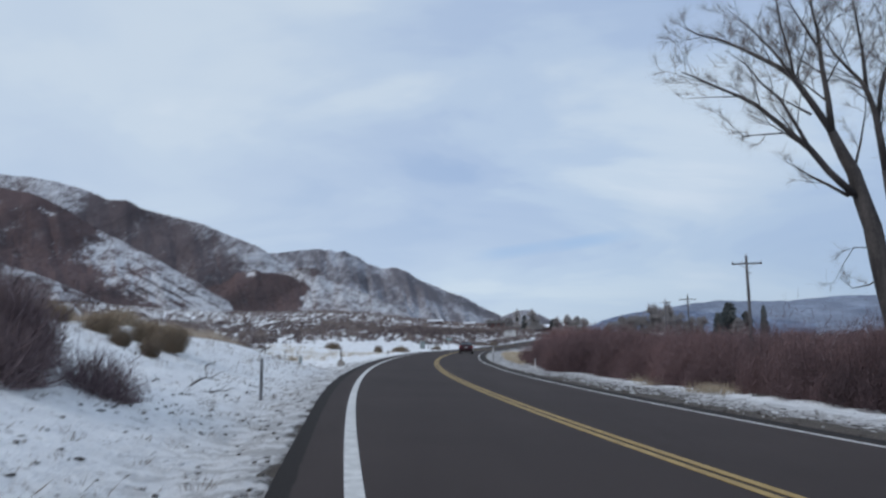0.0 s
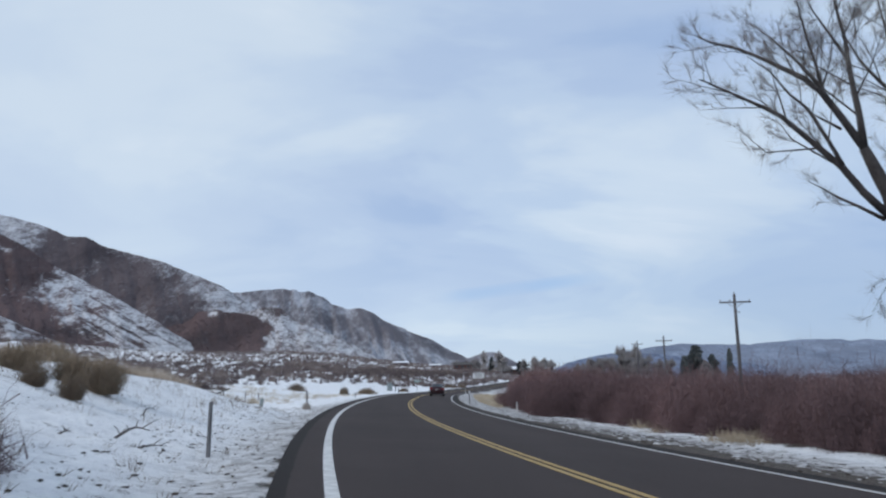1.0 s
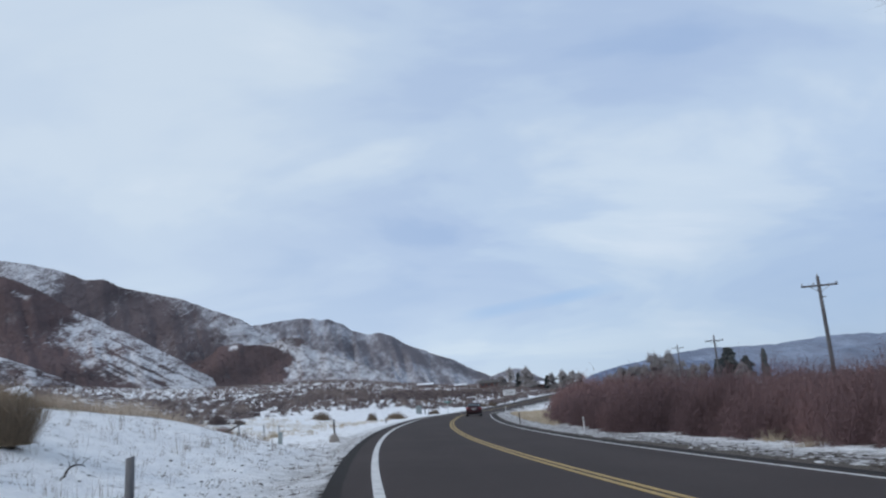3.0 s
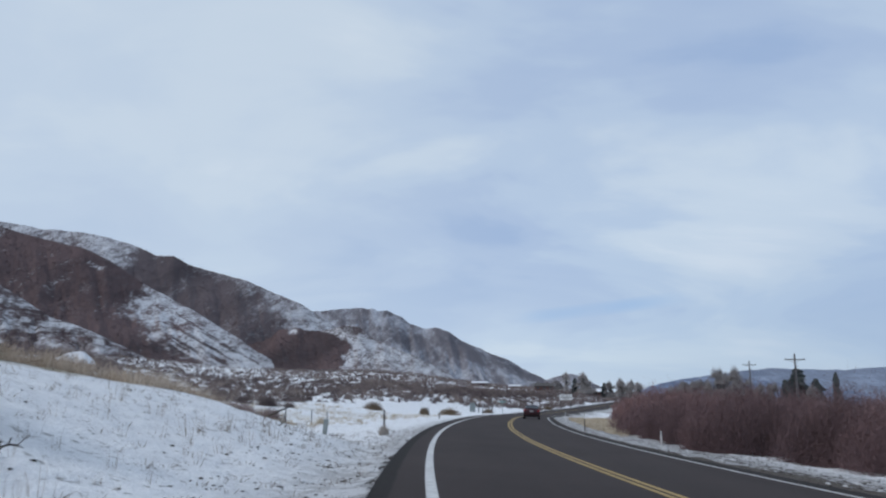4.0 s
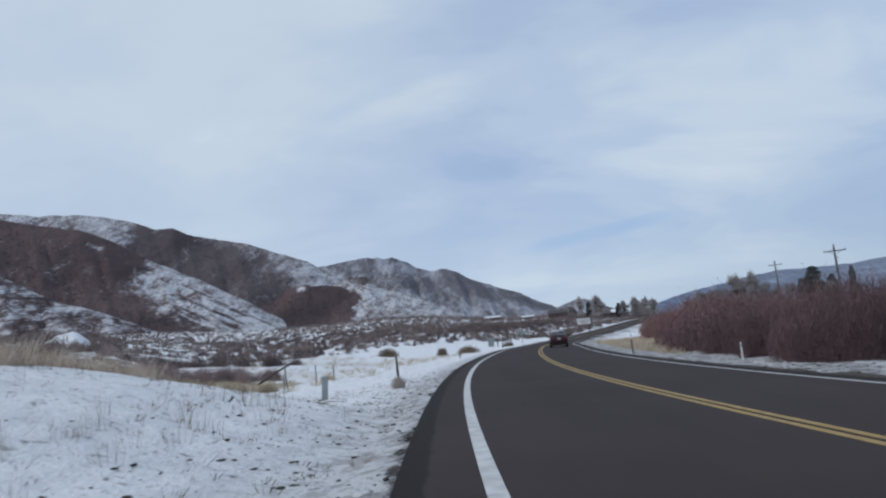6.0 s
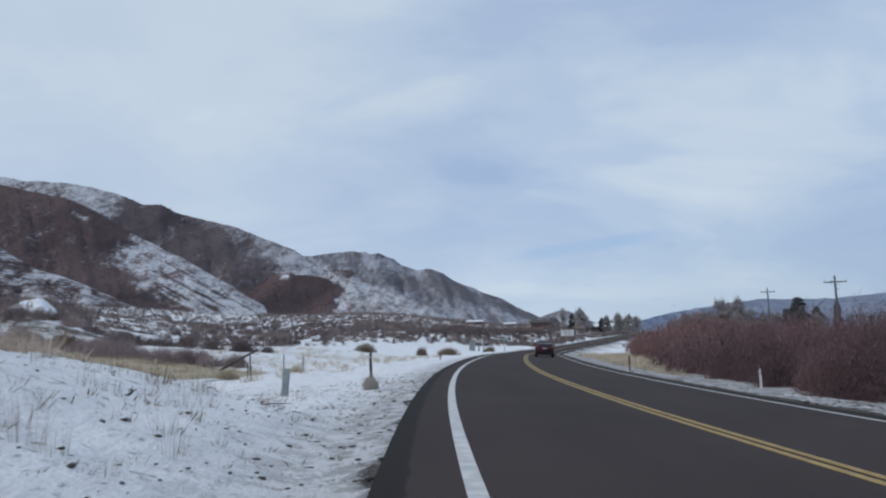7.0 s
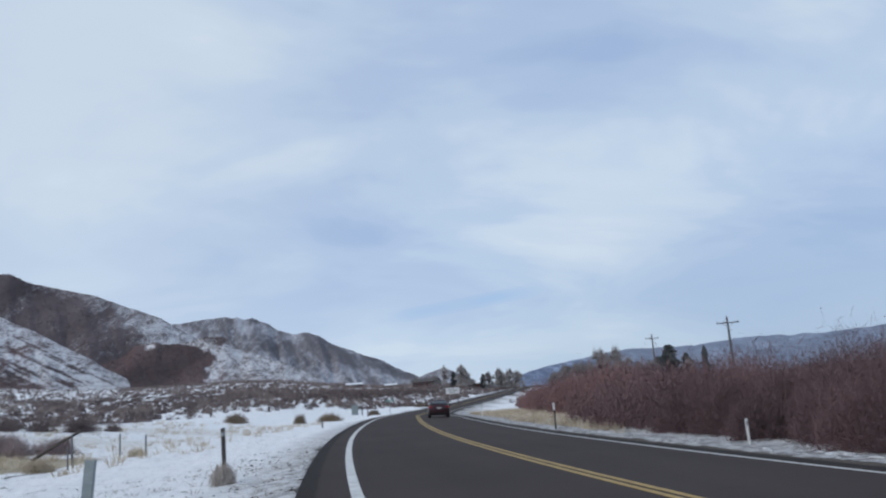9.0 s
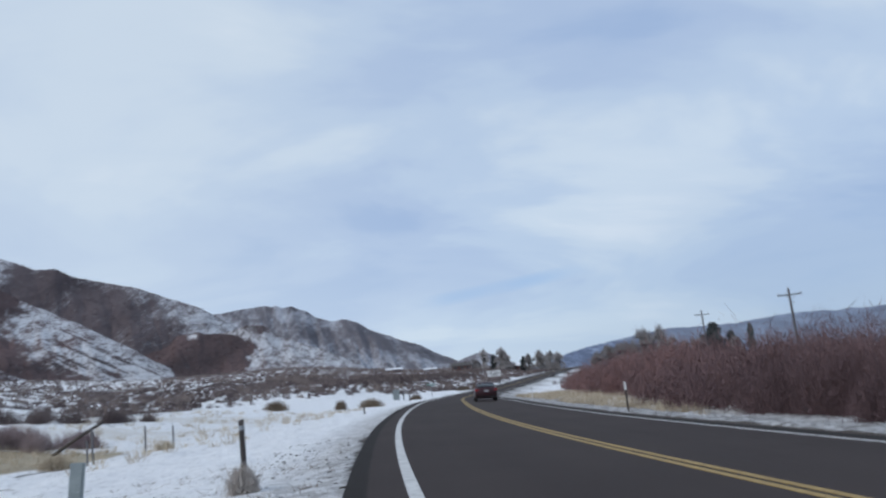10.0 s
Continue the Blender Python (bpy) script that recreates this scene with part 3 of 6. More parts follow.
def strip(name, u0, u1, step, offs, dz, mat, label, category, lane=None, thick=0.07, wander=(0.0,)):
    """A band laid along the road, with its own thickness."""
    u = np.concatenate([np.arange(u0, min(u1, 160), step), np.arange(max(160, u0), u1, step * 3)])
    top = np.stack([road_point(u, o + w * (1 - smooth01(9, 24, u)), dz) for o, w in zip(offs, (*wander, *[0.0] * len(offs)))], 1)
    n, k = len(u), len(offs)
    ring = np.concatenate([top, top[:, [-1]] - [0, 0, thick], top[:, [0]] - [0, 0, thick]], 1)
    w = k + 2
    faces = []
    for j in range(w):
        a, b = j, (j + 1) % w
        i = np.arange(n - 1) * w
        faces.append(np.stack([i + a, i + b, i + b + w, i + a + w], 1))
    vals = {}
    if lane is not None:
        vals["lane"] = np.tile(np.array(list(lane) + [lane[-1], lane[0]]), n)
    me = quick_mesh(name, ring.reshape(-1, 3), np.concatenate(faces), mat, False, vals)
    return tagged(new(name, me), label, category, kind="structure")


road = strip("road", -40, 640, 1.0, (-0.80, -0.60, -0.50, -0.40, 1.9, 3.6, 5.4, 7.2, 7.35, 7.55, 7.8), 0.0, M_ASPHALT,
             "dark grey two-lane asphalt road curving through snow", "road", (1.0, 0.8, 0.42, 0.1, 0, 0, 0, 0, 0.5, 0.9, 1.0), 0.12, (0.13, 0.08, 0.03))
strip("edge_line_left", -40, 640, 1.0, (-0.08, 0.08), 0.006, M_WHITE, "worn white edge line painted on asphalt", "road marking", thick=0.004)
strip("edge_line_right", -40, 640, 1.0, (WIDTH - 0.05, WIDTH + 0.05), 0.006, M_WHITE, "worn white edge line painted on asphalt", "road marking", thick=0.004)
strip("centre_line_left", -40, 640, 1.0, (3.45, 3.56), 0.006, M_YELLOW, "solid yellow centre line painted on asphalt", "road marking", thick=0.004, wander=(-0.05, -0.05))
strip("centre_line_right", -40, 640, 1.0, (3.65, 3.76), 0.006, M_YELLOW, "solid yellow centre line painted on asphalt", "road marking", thick=0.004, wander=(-0.05, -0.05))


# ---- hills ----
HILL_BRUSH = []                  # places, distances and tones of the brush on the slopes


def ridge(name, crest, d_crest, d_foot, mat, cover, label, foot_drop=8.0, gully=0.16, seed=1, step=0.08, rows=100, rough=0.01, back=1.0, brush=0):
    """A mountainside from its foot to its crest and down behind; crest: bearing and elevation in degrees seen from EYE."""
    ca = np.array([c[0] for c in crest], float)
    ce = np.array([c[1] for c in crest], float)
    az = np.arange(ca[0], ca[-1] + step / 2, step)
    el = np.interp(az, ca, ce)
    el = 0.25 * np.interp(az - 0.25, ca, ce) + 0.5 * el + 0.25 * np.interp(az + 0.25, ca, ce)
    el = el + rough * 8 * fbm(az, az * 0 + seed, 0.9, seed, 3)
    v = np.concatenate([np.linspace(0, 1, rows), np.linspace(1.08, 1.6, 6)])
    A, V = np.meshgrid(az, v)
    E = np.tile(el, (len(v), 1))
    D = d_foot + (d_crest - d_foot) * V
    x, y = EYE[0] + D * np.sin(np.radians(A)), EYE[1] + D * np.cos(np.radians(A))
    fx, fy = EYE[0] + d_foot * np.sin(np.radians(A)), EYE[1] + d_foot * np.cos(np.radians(A))
    zf = land(fx.ravel(), fy.ravel()).reshape(A.shape) - foot_drop
    zc = EYE[2] + d_crest * np.tan(np.radians(E))
    shape = np.where(V < 1, 0.35 * V + 0.65 * V ** 1.5, 1 - (V - 1) * back)
    h = np.maximum(zc - zf, 1.0)
    env = np.where(V < 1, 4 * V * (1 - V), 0)
    cut = np.abs(fbm(A * 1.0 + V * 1.2, V * 1.4, 2.2, seed + 40, 4))
    z = zf + h * (shape - gully * env * (0.55 - cut)) + h * 0.02 * env * fbm(A, V * 8, 0.5, seed + 80, 3)
    c = cover(A, np.degrees(np.arctan2(z - EYE[2], D)), V)
    n = len(az)
    i = (np.arange(len(v) - 1)[:, None] * n + np.arange(n - 1)[None]).ravel()
    faces = np.stack([i, i + 1, i + 1 + n, i + n], 1)
    me = quick_mesh(name, np.stack([x, y, z], -1).reshape(-1, 3), faces, mat, True, {"cover": np.clip(c, 0, 1.7).ravel()})
    if brush:
        want = (smooth01(0.62, 1.0, c) * (V > 0.03) * (V <= 1.0) * (A > -48)).ravel()
        k = rng.choice(want.size, brush, p=want / want.sum())
        at = np.stack([x.ravel()[k], y.ravel()[k], z.ravel()[k] - 0.4], 1) + rng.normal(0, 0.6, (brush, 3)) * [1, 2, 0]
        shade = 0.48 + 0.26 * fbm(A.ravel()[k], np.degrees(np.arctan2(z - EYE[2], D)).ravel()[k], 1.3, seed + 200, 3)
        HILL_BRUSH.append((at, D.ravel()[k], np.clip(shade + rng.normal(0, 0.13, brush), 0, 1)))
    return tagged(new(name, me), label, "mountain", kind="structure")


def cover_low(a, e, v):
    return 0.68 + 0.32 * fbm(a * 1.6, e * 2, 0.8, 61, 3) + 0.35 * (1 - smooth01(0.0, 0.22, v)) + 0.2 * smooth01(-31, -26, a) * (1 - smooth01(0.3, 0.8, v))


def cover_spur(a, e, v):
    edge = np.interp(e, [2.4, 3.23, 4.14, 4.99, 6.21, 7.38, 8.25, 9.2], [-20.5, -21.8, -23.7, -24.9, -25.6, -25.2, -24.8, -23.6])
    brown = 1 - smooth01(-1.0, 0.9, a - edge + 0.7 * fbm(a, e, 0.45, 71, 4))
    # furrows that run down the open flank, side by side with its crest
    s = e + 0.575 * a
    down = smooth01(0.15, 0.9, -5.95 - s)
    run = fbm(s + 0.02 * fbm(a, e, 0.8, 74, 2), a * 0.09, 0.22, 73, 3)
    flank = 0.47 + 0.42 * smooth01(0.0, 0.45, run) * down * smooth01(-24.8, -22.0, a) + 0.16 * fbm(a, e, 0.35, 77, 3)
    pale = 0.62 * np.exp(-(((a + 28.1) / 0.7) ** 2 + ((e - 9.35 + 0.35 * (a + 28.1)) / 0.22) ** 2))
    return brown * (1.12 + 0.30 * fbm(a, e, 1.1, 75, 4) - pale) + (1 - brown) * flank


def cover_main(a, e, v):
    right = np.interp(e, [2.5, 5.1, 5.7, 7.5, 8.8, 9.6], [-13.6, -14.9, -15.5, -17.2, -18.7, -20.6])
    face = (1 - smooth01(-3.0, 3.2, a - right + 0.9 * fbm(a, e, 0.5, 81, 4))) * smooth01(-27.0, -25.2, a - 0.9 * (e - 9.5) + 0.7 * fbm(a, e, 0.4, 83, 4))
    rim = np.exp(-((v - 1.0) / 0.03) ** 2) * smooth01(-20, -18, a) * 0.7
    knob = np.exp(-(((a + 22.9) / 0.8) ** 2)) * smooth01(0.8, 0.95, v) * 0.9
    left = 0.9 * smooth01(34.0, 34.7, -a) * smooth01(0.9, 0.97, v)
    open_slope = 0.55 + 0.22 * fbm(a, e * 2, 0.8, 87, 3)
    return np.maximum.reduce([(1.12 + 0.28 * fbm(a, e, 1.0, 89, 4)) * face + open_slope * (1 - face), rim, knob, left])


def cover_front(a, e, v):
    edge = np.interp(e, [2.4, 3.55, 4.35, 4.8, 5.1, 5.4], [-11.0, -10.6, -10.0, -10.4, -11.2, -12.2])
    brown = 1 - smooth01(-0.35, 0.35, a - edge + 0.5 * fbm(a, e, 0.4, 91, 4))
    tan = 0.40 * np.exp(-(((a + 9.9) / 1.1) ** 2 + ((e - 5.5) / 0.4) ** 2))
    spot = 0.95 * np.exp(-(((a + 14.3) / 0.5) ** 2 + ((e - 5.35) / 0.3) ** 2))
    return brown * (1.25 - spot + 0.15 * fbm(a, e, 0.5, 95, 3)) + (1 - brown) * (0.46 + tan + 0.14 * fbm(a, e, 0.5, 93, 3) + 0.10 * smooth01(0.9, 1.0, v))


def cover_peak(a, e, v):
    streak = fbm(a * 1.2 + e * 0.8, e * 0.5, 0.9, 101, 4)
    band = smooth01(-5.2, -3.4, a) * np.exp(-(((v - 0.86) / 0.13) ** 2))
    side = np.exp(-(((a + 5.6) / 1.3) ** 2 + ((e - 4.9) / 0.6) ** 2))
    rock = 0.45 * np.exp(-((v - 1.0) / 0.05) ** 2) * smooth01(0.0, 0.5, fbm(a, v * 0, 0.5, 103, 3))
    return 0.58 + 0.34 * streak + rock + 0.34 * band + 0.30 * side + 0.25 * (1 - smooth01(0.0, 0.15, v))


def cover_range(a, e, v):
    return 0.78 + 0.4 * fbm(a, e * 4, 1.6, 111, 4)


ridge("mountain_low_spur", [(-62, 10.9), (-48, 10.6), (-40, 10.0), (-35.7, 8.68), (-34.06, 7.87), (-32.38, 6.87), (-30.66, 5.75), (-28.9, 5.3), (-27.1, 4.5), (-25.26, 3.6), (-22.5, 2.3)], 620, 400,
      M_HILL, cover_low, "low snowy spur speckled with brown brush", seed=3, brush=6500)
ridge("mountain_brown_spur", [(-75, 12.2), (-50, 12.5), (-40, 12.2), (-35.74, 11.9), (-33.76, 11.4), (-32.74, 11.1), (-30.66, 10.7), (-28.87, 10.5), (-27.41, 9.85), (-26.3, 9.25), (-24.81, 8.37), (-24.05, 7.95), (-21.36, 6.6), (-18.62, 5.05), (-16.65, 3.75), (-15.06, 2.8), (-12.5, 1.5)], 980, 640,
      M_HILL, cover_spur, "steep spur with brown brush and a furrowed snowy flank", seed=7, gully=0.08, brush=9000)
ridge("mountain_main_ridge", [(-90, 12), (-45, 12.8), (-37, 12.3), (-35.75, 12.05), (-35.26, 12.14), (-34.26, 11.75), (-33.09, 11.65), (-31.71, 11.52), (-28.86, 11.52), (-27.02, 11.25), (-25.52, 10.89), (-24.0, 10.3), (-22.91, 10.38), (-22.06, 9.95), (-21.27, 9.69), (-19.68, 9.35), (-17.67, 8.87), (-16.46, 8.36), (-14.83, 7.78), (-13.81, 7.35), (-13.0, 6.84), (-11.0, 5.6), (-9.0, 4.0)], 1500, 960,
      M_HILL_MAIN, cover_main, "long mountain ridge, brown brushy face and snowy crest", step=0.09, seed=13, gully=0.07, brush=8000)
ridge("mountain_front_hill", [(-19, 3.2), (-17.4, 4.2), (-14.94, 5.4), (-13.68, 5.65), (-11.6, 5.5), (-10.32, 5.84), (-9.48, 5.78), (-9.08, 5.34), (-7.03, 4.35), (-4.96, 3.75), (-2.95, 2.4), (-2.15, 1.9), (0.5, 0.6)], 1150, 800,
      M_HILL, cover_front, "rounded hill with a dark brush patch and a snow slope", seed=17, gully=0.10, rough=0.03, brush=3200)
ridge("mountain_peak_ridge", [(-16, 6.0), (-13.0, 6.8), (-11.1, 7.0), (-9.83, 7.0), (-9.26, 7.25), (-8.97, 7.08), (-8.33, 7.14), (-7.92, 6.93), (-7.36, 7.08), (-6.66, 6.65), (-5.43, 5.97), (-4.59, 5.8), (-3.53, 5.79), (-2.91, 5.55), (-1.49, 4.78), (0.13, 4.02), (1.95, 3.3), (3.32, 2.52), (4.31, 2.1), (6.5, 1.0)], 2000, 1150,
      M_HILL_FAR, cover_peak, "distant hazy rocky snow ridge mottled with brush", seed=23, gully=0.24, rough=0.02)
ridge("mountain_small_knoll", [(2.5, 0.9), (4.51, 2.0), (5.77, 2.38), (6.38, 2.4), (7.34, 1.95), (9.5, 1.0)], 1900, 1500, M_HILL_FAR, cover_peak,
      "small hazy pale knoll behind distant trees", seed=29)
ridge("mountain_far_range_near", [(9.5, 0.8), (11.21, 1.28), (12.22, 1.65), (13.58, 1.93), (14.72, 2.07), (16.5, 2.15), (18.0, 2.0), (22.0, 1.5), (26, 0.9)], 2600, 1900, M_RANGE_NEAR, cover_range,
      "wooded hill turned blue-grey by distance haze", seed=31)
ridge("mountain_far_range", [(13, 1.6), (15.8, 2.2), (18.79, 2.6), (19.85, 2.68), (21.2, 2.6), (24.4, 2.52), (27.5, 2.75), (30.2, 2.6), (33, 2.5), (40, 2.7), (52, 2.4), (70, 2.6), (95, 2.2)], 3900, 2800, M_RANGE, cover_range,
      "long wooded range with snow patches, blue-grey with haze", seed=37, step=0.2)

# ---- thickets and brush ----
def stuff(name, v, f, tones, mat, label, category):
    me = quick_mesh(name, v, f, mat, False, {"tone": tones})
    return tagged(new(name, me), label, category, kind="stuff")


def joined(chunks):
    vs, fs, ts, n = [], [], [], 0
    for v, f, t in chunks:
        vs.append(v)
        fs.append(f + n)
        ts.append(t)
        n += len(v)
    return np.concatenate(vs), np.concatenate(fs), np.concatenate(ts)


def build_hill_brush():
    """Leafless oak brush standing on the dark parts of the slopes."""
    chunks = []
    for at, far, tone in HILL_BRUSH:
        h = rng.uniform(1.0, 2.5, len(at)) * np.clip(far / 1000, 0.75, 1.25)
        v, f, t = domes(at, h, h * rng.uniform(1.4, 2.4, len(at)), 13, 0.30, tone, 0.5, 0.3, 1.1)
        chunks.append((v, f, t))
    stuff("hillside_brush", *joined(chunks), M_OAK, "dark brown leafless oak brush covering mountain slopes", "shrubs")


build_hill_brush()

EDGE_Y = [0, 30, 38, 45, 60, 70, 80, 130, 200, 260]
EDGE_S = [4.4, 5.4, 4.6, 3.7, 2.9, 3.6, 5.3, 9.5, 10.5, 11.0]


def build_thicket():
    chunks = []
    wave = lambda y: 1.1 * fbm(y, y * 0, 4.0, 141, 2)
    for lo, hi, back, gap, twig, r, hgt in ((4, 62, 7.5, 1.12, 1900, 0.0058, 2.0), (62, 150, 11, 1.8, 750, 0.017, 2.1), (150, 270, 14, 3.2, 300, 0.035, 0.9)):
        n = int((hi - lo) * back / gap / gap)
        y = rng.uniform(lo, hi, n)
        deep = back * rng.uniform(0, 1, n) ** 1.3
        S = np.interp(y, EDGE_Y, EDGE_S) + 0.5 + deep + wave(y) + 0.3
        p = road_point(y, WIDTH + S)
        p[:, 2] = land(p[:, 0], p[:, 1]) - 0.05
        big = fbm(p[:, 0], p[:, 1], 3.8, 151, 2)
        h = hgt * np.interp(y, [4, 20, 31, 42, 60, 75, 110, 150], [1.5, 1.38, 1.08, 1.18, 1.32, 1.5, 1.62, 1.5]) * np.clip(1 + 0.55 * big + rng.normal(0, 0.15, n), 0.5, 1.32) * (0.80 + 0.28 * smooth01(0, 2.5, deep))
        wide = h * rng.uniform(0.8, 1.3, n)
        tone = np.clip(np.interp(y, [10, 16, 22, 34, 44, 56, 80], [0.14, 0.16, 0.40, 0.42, 0.30, 0.34, 0.62]) + 0.22 * big + rng.normal(0, 0.10, n), 0.02, 0.98)
        chunks.append(domes(p, h, wide, twig, r, tone, 0.3, 0.15, 0.42, 0.5))
        chunks.append(stems(p, h * 0.62, wide * 0.6, 4, r * 1.3, 0.40, tone * 0.7, branchy=0.0))
    # the wide flat behind
    n = 1300
    y = 10 + 300 * rng.uniform(0, 1, n) ** 1.3
    S = np.interp(y, EDGE_Y, EDGE_S) + 7 + 75 * rng.uniform(0, 1, n) ** 1.2 * np.clip(y / 70, 0.6, 2.2)
    p = road_point(y, WIDTH + S)
    p[:, 2] = land(p[:, 0], p[:, 1]) - 0.05
    big = fbm(p[:, 0], p[:, 1], 12.0, 161, 2)
    h = 3.4 * (1 + 0.25 * big + rng.normal(0, 0.15, n)) + 0.008 * np.clip(S, 0, 70)
    tone = np.clip(0.32 + 0.24 * big + rng.normal(0, 0.12, n), 0.02, 0.9)
    for near, count, r in ((True, 900, 0.008), (False, 160, 0.034)):
        k = (y < 90) == near
        chunks.append(domes(p[k], h[k], h[k] * 1.6, count, r, tone[k], 0.5, 0.3, 0.36 if near else 0.6, 0.4))
    stuff("willow_thicket", *joined(chunks), M_WILLOW, "dense leafless reddish-brown willow thicket beside the road", "shrubs")


build_thicket()


def build_sage():
    """Low brush over the flats on the far side of the snow field."""
    chunks = []
    for r0, r1, n, count, size, thick in ((62, 130, 2500, 120, 1.1, 0.038), (130, 300, 5600, 70, 1.25, 0.08), (300, 900, 9500, 18, 1.6, 0.25)):
        r = np.sqrt(rng.uniform(r0 ** 2, r1 ** 2, n))
        a = np.radians(rng.uniform(-48, 12, n))
        x, y = EYE[0] + r * np.sin(a), EYE[1] + r * np.cos(a)
        o = across(x, y)
        patch = fbm(x, y * 0.2, 7.0, 171, 3)
        start = np.interp(y, [60, 75, 100, 115, 130, 150, 190, 215, 400], [32, 40, 50, 48, 36, 27, 12, 5, 5])
        keep = (-o > start + 4 * patch) & (patch > np.where(r < 130, -0.75, -0.46))
        x, y, patch, m = x[keep], y[keep], patch[keep], keep.sum()
        c = np.stack([x, y, land(x, y) - 0.05], 1)
        h = size * np.clip(rng.lognormal(-0.08, 0.42, m), 0.35, 2.2) * (1 + 0.3 * patch)
        tone = np.clip((0.58 if r1 < 150 else 0.50) + 0.26 * patch + rng.normal(0, 0.17, m), 0, 1)
        chunks.append(domes(c, h, h * rng.uniform(1.3, 2.1, m), count, thick, tone, 0.4, 0.3))
    # taller brush on both sides of the far road
    n = 1500
    y = rng.uniform(205, 460, n)
    side = rng.uniform(0, 1, n) < 0.72
    p = road_point(y, np.where(side, -3.5 - 48 * rng.uniform(0, 1, n) ** 1.3, WIDTH + 7.0 + 22 * rng.uniform(0, 1, n)))
    p[:, 2] = land(p[:, 0], p[:, 1]) - 0.05
    h = rng.uniform(0.7, 1.7, n) * np.where(side, 1, 1.3)
    chunks.append(domes(p, h, h * rng.uniform(1.3, 2.2, n), 60, 0.06, np.clip(rng.normal(0.36, 0.18, n), 0, 1), 0.4, 0.3))
    stuff("sagebrush", *joined(chunks), M_SAGE, "grey-brown sagebrush scattered over snowy flats", "sagebrush")


build_sage()


def tufts(name, x, y, height, count, r, mat, label, category, tone=None, lean=0.8, spread=0.5):
    c = np.stack([x, y, land(x, y) - 0.02], 1)
    return stuff(name, *stems(c, height, np.full(len(x), spread), count, r, lean, tone, branchy=0.1), mat, label, category)


def left_points(n, y0, y1, l0, l1):
    y = rng.uniform(y0, y1, n)
    p = road_point(y, -0.75 - rng.uniform(l0, l1, n))
    return p[:, 0], p[:, 1]


def right_points(n, y0, y1, s0, s1):
    y = rng.uniform(y0, y1, n)
    p = road_point(y, WIDTH + rng.uniform(s0, s1, n))
    return p[:, 0], p[:, 1]


x, y = left_points(700, 60, 69, 10.5, 32)
keep = y > 60.5 + 1.5 * np.clip(14 + 0.75 + across(x, y), 0, 4)
x, y = x[keep], y[keep]
tufts("hollow_grass", x, y, rng.uniform(0.14, 0.36, len(x)), 15, 0.011, M_STRAW, "straw-coloured dry grass filling a roadside hollow", "grass")
x, y = left_points(2600, 21, 50, 5.0, 14.5)
side = -across(x, y) - 0.75
keep = (fbm(x, y, 2.6, 191, 2) > -0.45) & (side > np.interp(y, [21, 26, 30, 36, 38, 40, 50], [8.4, 8.0, 6.0, 5.3, 5.5, 8.2, 12]))
tufts("bank_grass", x[keep], y[keep], rng.uniform(0.24, 0.66, keep.sum()) * np.interp(y[keep], [20, 42, 52], [0.9, 1.0, 0.8]), 34, 0.0052, M_TANGRASS, "dry tan grass along the top of a snowy bank", "grass")
x, y = left_points(230, 60, 120, 5, 22)
tufts("field_grass", x, y, rng.uniform(0.2, 0.5, len(x)), 16, 0.012, M_STRAW, "pale dry grass poking through the snow field", "grass")
x, y = right_points(620, 62, 135, 2.8, 9)
keep = across(x, y) - WIDTH < np.interp(y, EDGE_Y, EDGE_S) + 0.6
tufts("verge_grass", x[keep], y[keep], rng.uniform(0.25, 0.6, keep.sum()), 18, 0.015, M_STRAW, "tall dry straw grass between road verge and willows", "grass")
x, y = right_points(520, 6, 40, 4.2, 6.2)
keep = fbm(x, y, 3.0, 195, 2) > 0.12
x, y = x[keep], y[keep]
tufts("willow_foot_grass", x, y, rng.uniform(0.15, 0.5, len(x)), 18, 0.008, M_STRAW, "dry grass tufts at the foot of the willows", "grass", rng.uniform(0.0, 0.35, len(x)))
x, y = left_points(330, 18, 46, 2.5, 9)
tufts("dead_weeds", x, y, rng.uniform(0.12, 0.42, len(x)), 6, 0.0030, M_BRUSH, "thin dead weed stalks standing in snow", "weeds", np.full(len(x), 0.4), lean=0.25, spread=0.3)
for bx, by, bh, bw in ((-4.2, 13.85, 0.3, 0.45), (-5.87, 36.5, 0.14, 0.5), (-5.1, 12.4, 0.3, 0.5), (-9.35, 49.2, 0.22, 0.5), (-7.7, 36.1, 0.36, 0.5), (-7.3, 36.6, 0.34, 0.5), (-8.1, 36.9, 0.34, 0.6)):
    tufts("dead_weeds", np.array([bx]), np.array([by]), np.array([bh]), 26, 0.0036, M_BRUSH, "thin dead weed stalks standing in snow", "weeds", np.full(1, 0.3), lean=0.35 if bh > 0.33 else 1.0, spread=bw)
stalks = ((-6.94, 27.35, 0.56), (-7.0, 28.2, 0.5), (-6.3, 27.17, 0.3), (-7.18, 30.0, 0.3), (-6.34, 28.64, 0.28), (-6.36, 26.12, 0.2), (-6.39, 30.21, 0.3), (-8.42, 27.75, 0.5), (-7.79, 27.96, 0.36),
          (-5.9, 32.2, 0.28), (-6.25, 32.88, 0.28), (-6.35, 31.11, 0.22), (-6.55, 31.06, 0.34), (-6.9, 34.2, 0.36), (-6.93, 35.1, 0.34), (-5.96, 31.07, 0.2), (-6.42, 34.16, 0.28), (-6.88, 31.45, 0.3))
x, y, tall = (np.array(v) for v in zip(*stalks))
tufts("dead_weeds", x, y, tall, 13, 0.0034, M_BRUSH, "clumps of tall thin dead weed stalks in snow", "weeds", np.full(len(x), 0.45), lean=0.3, spread=0.32)
x, y = left_points(1000, 4, 54, 0.4, 9)
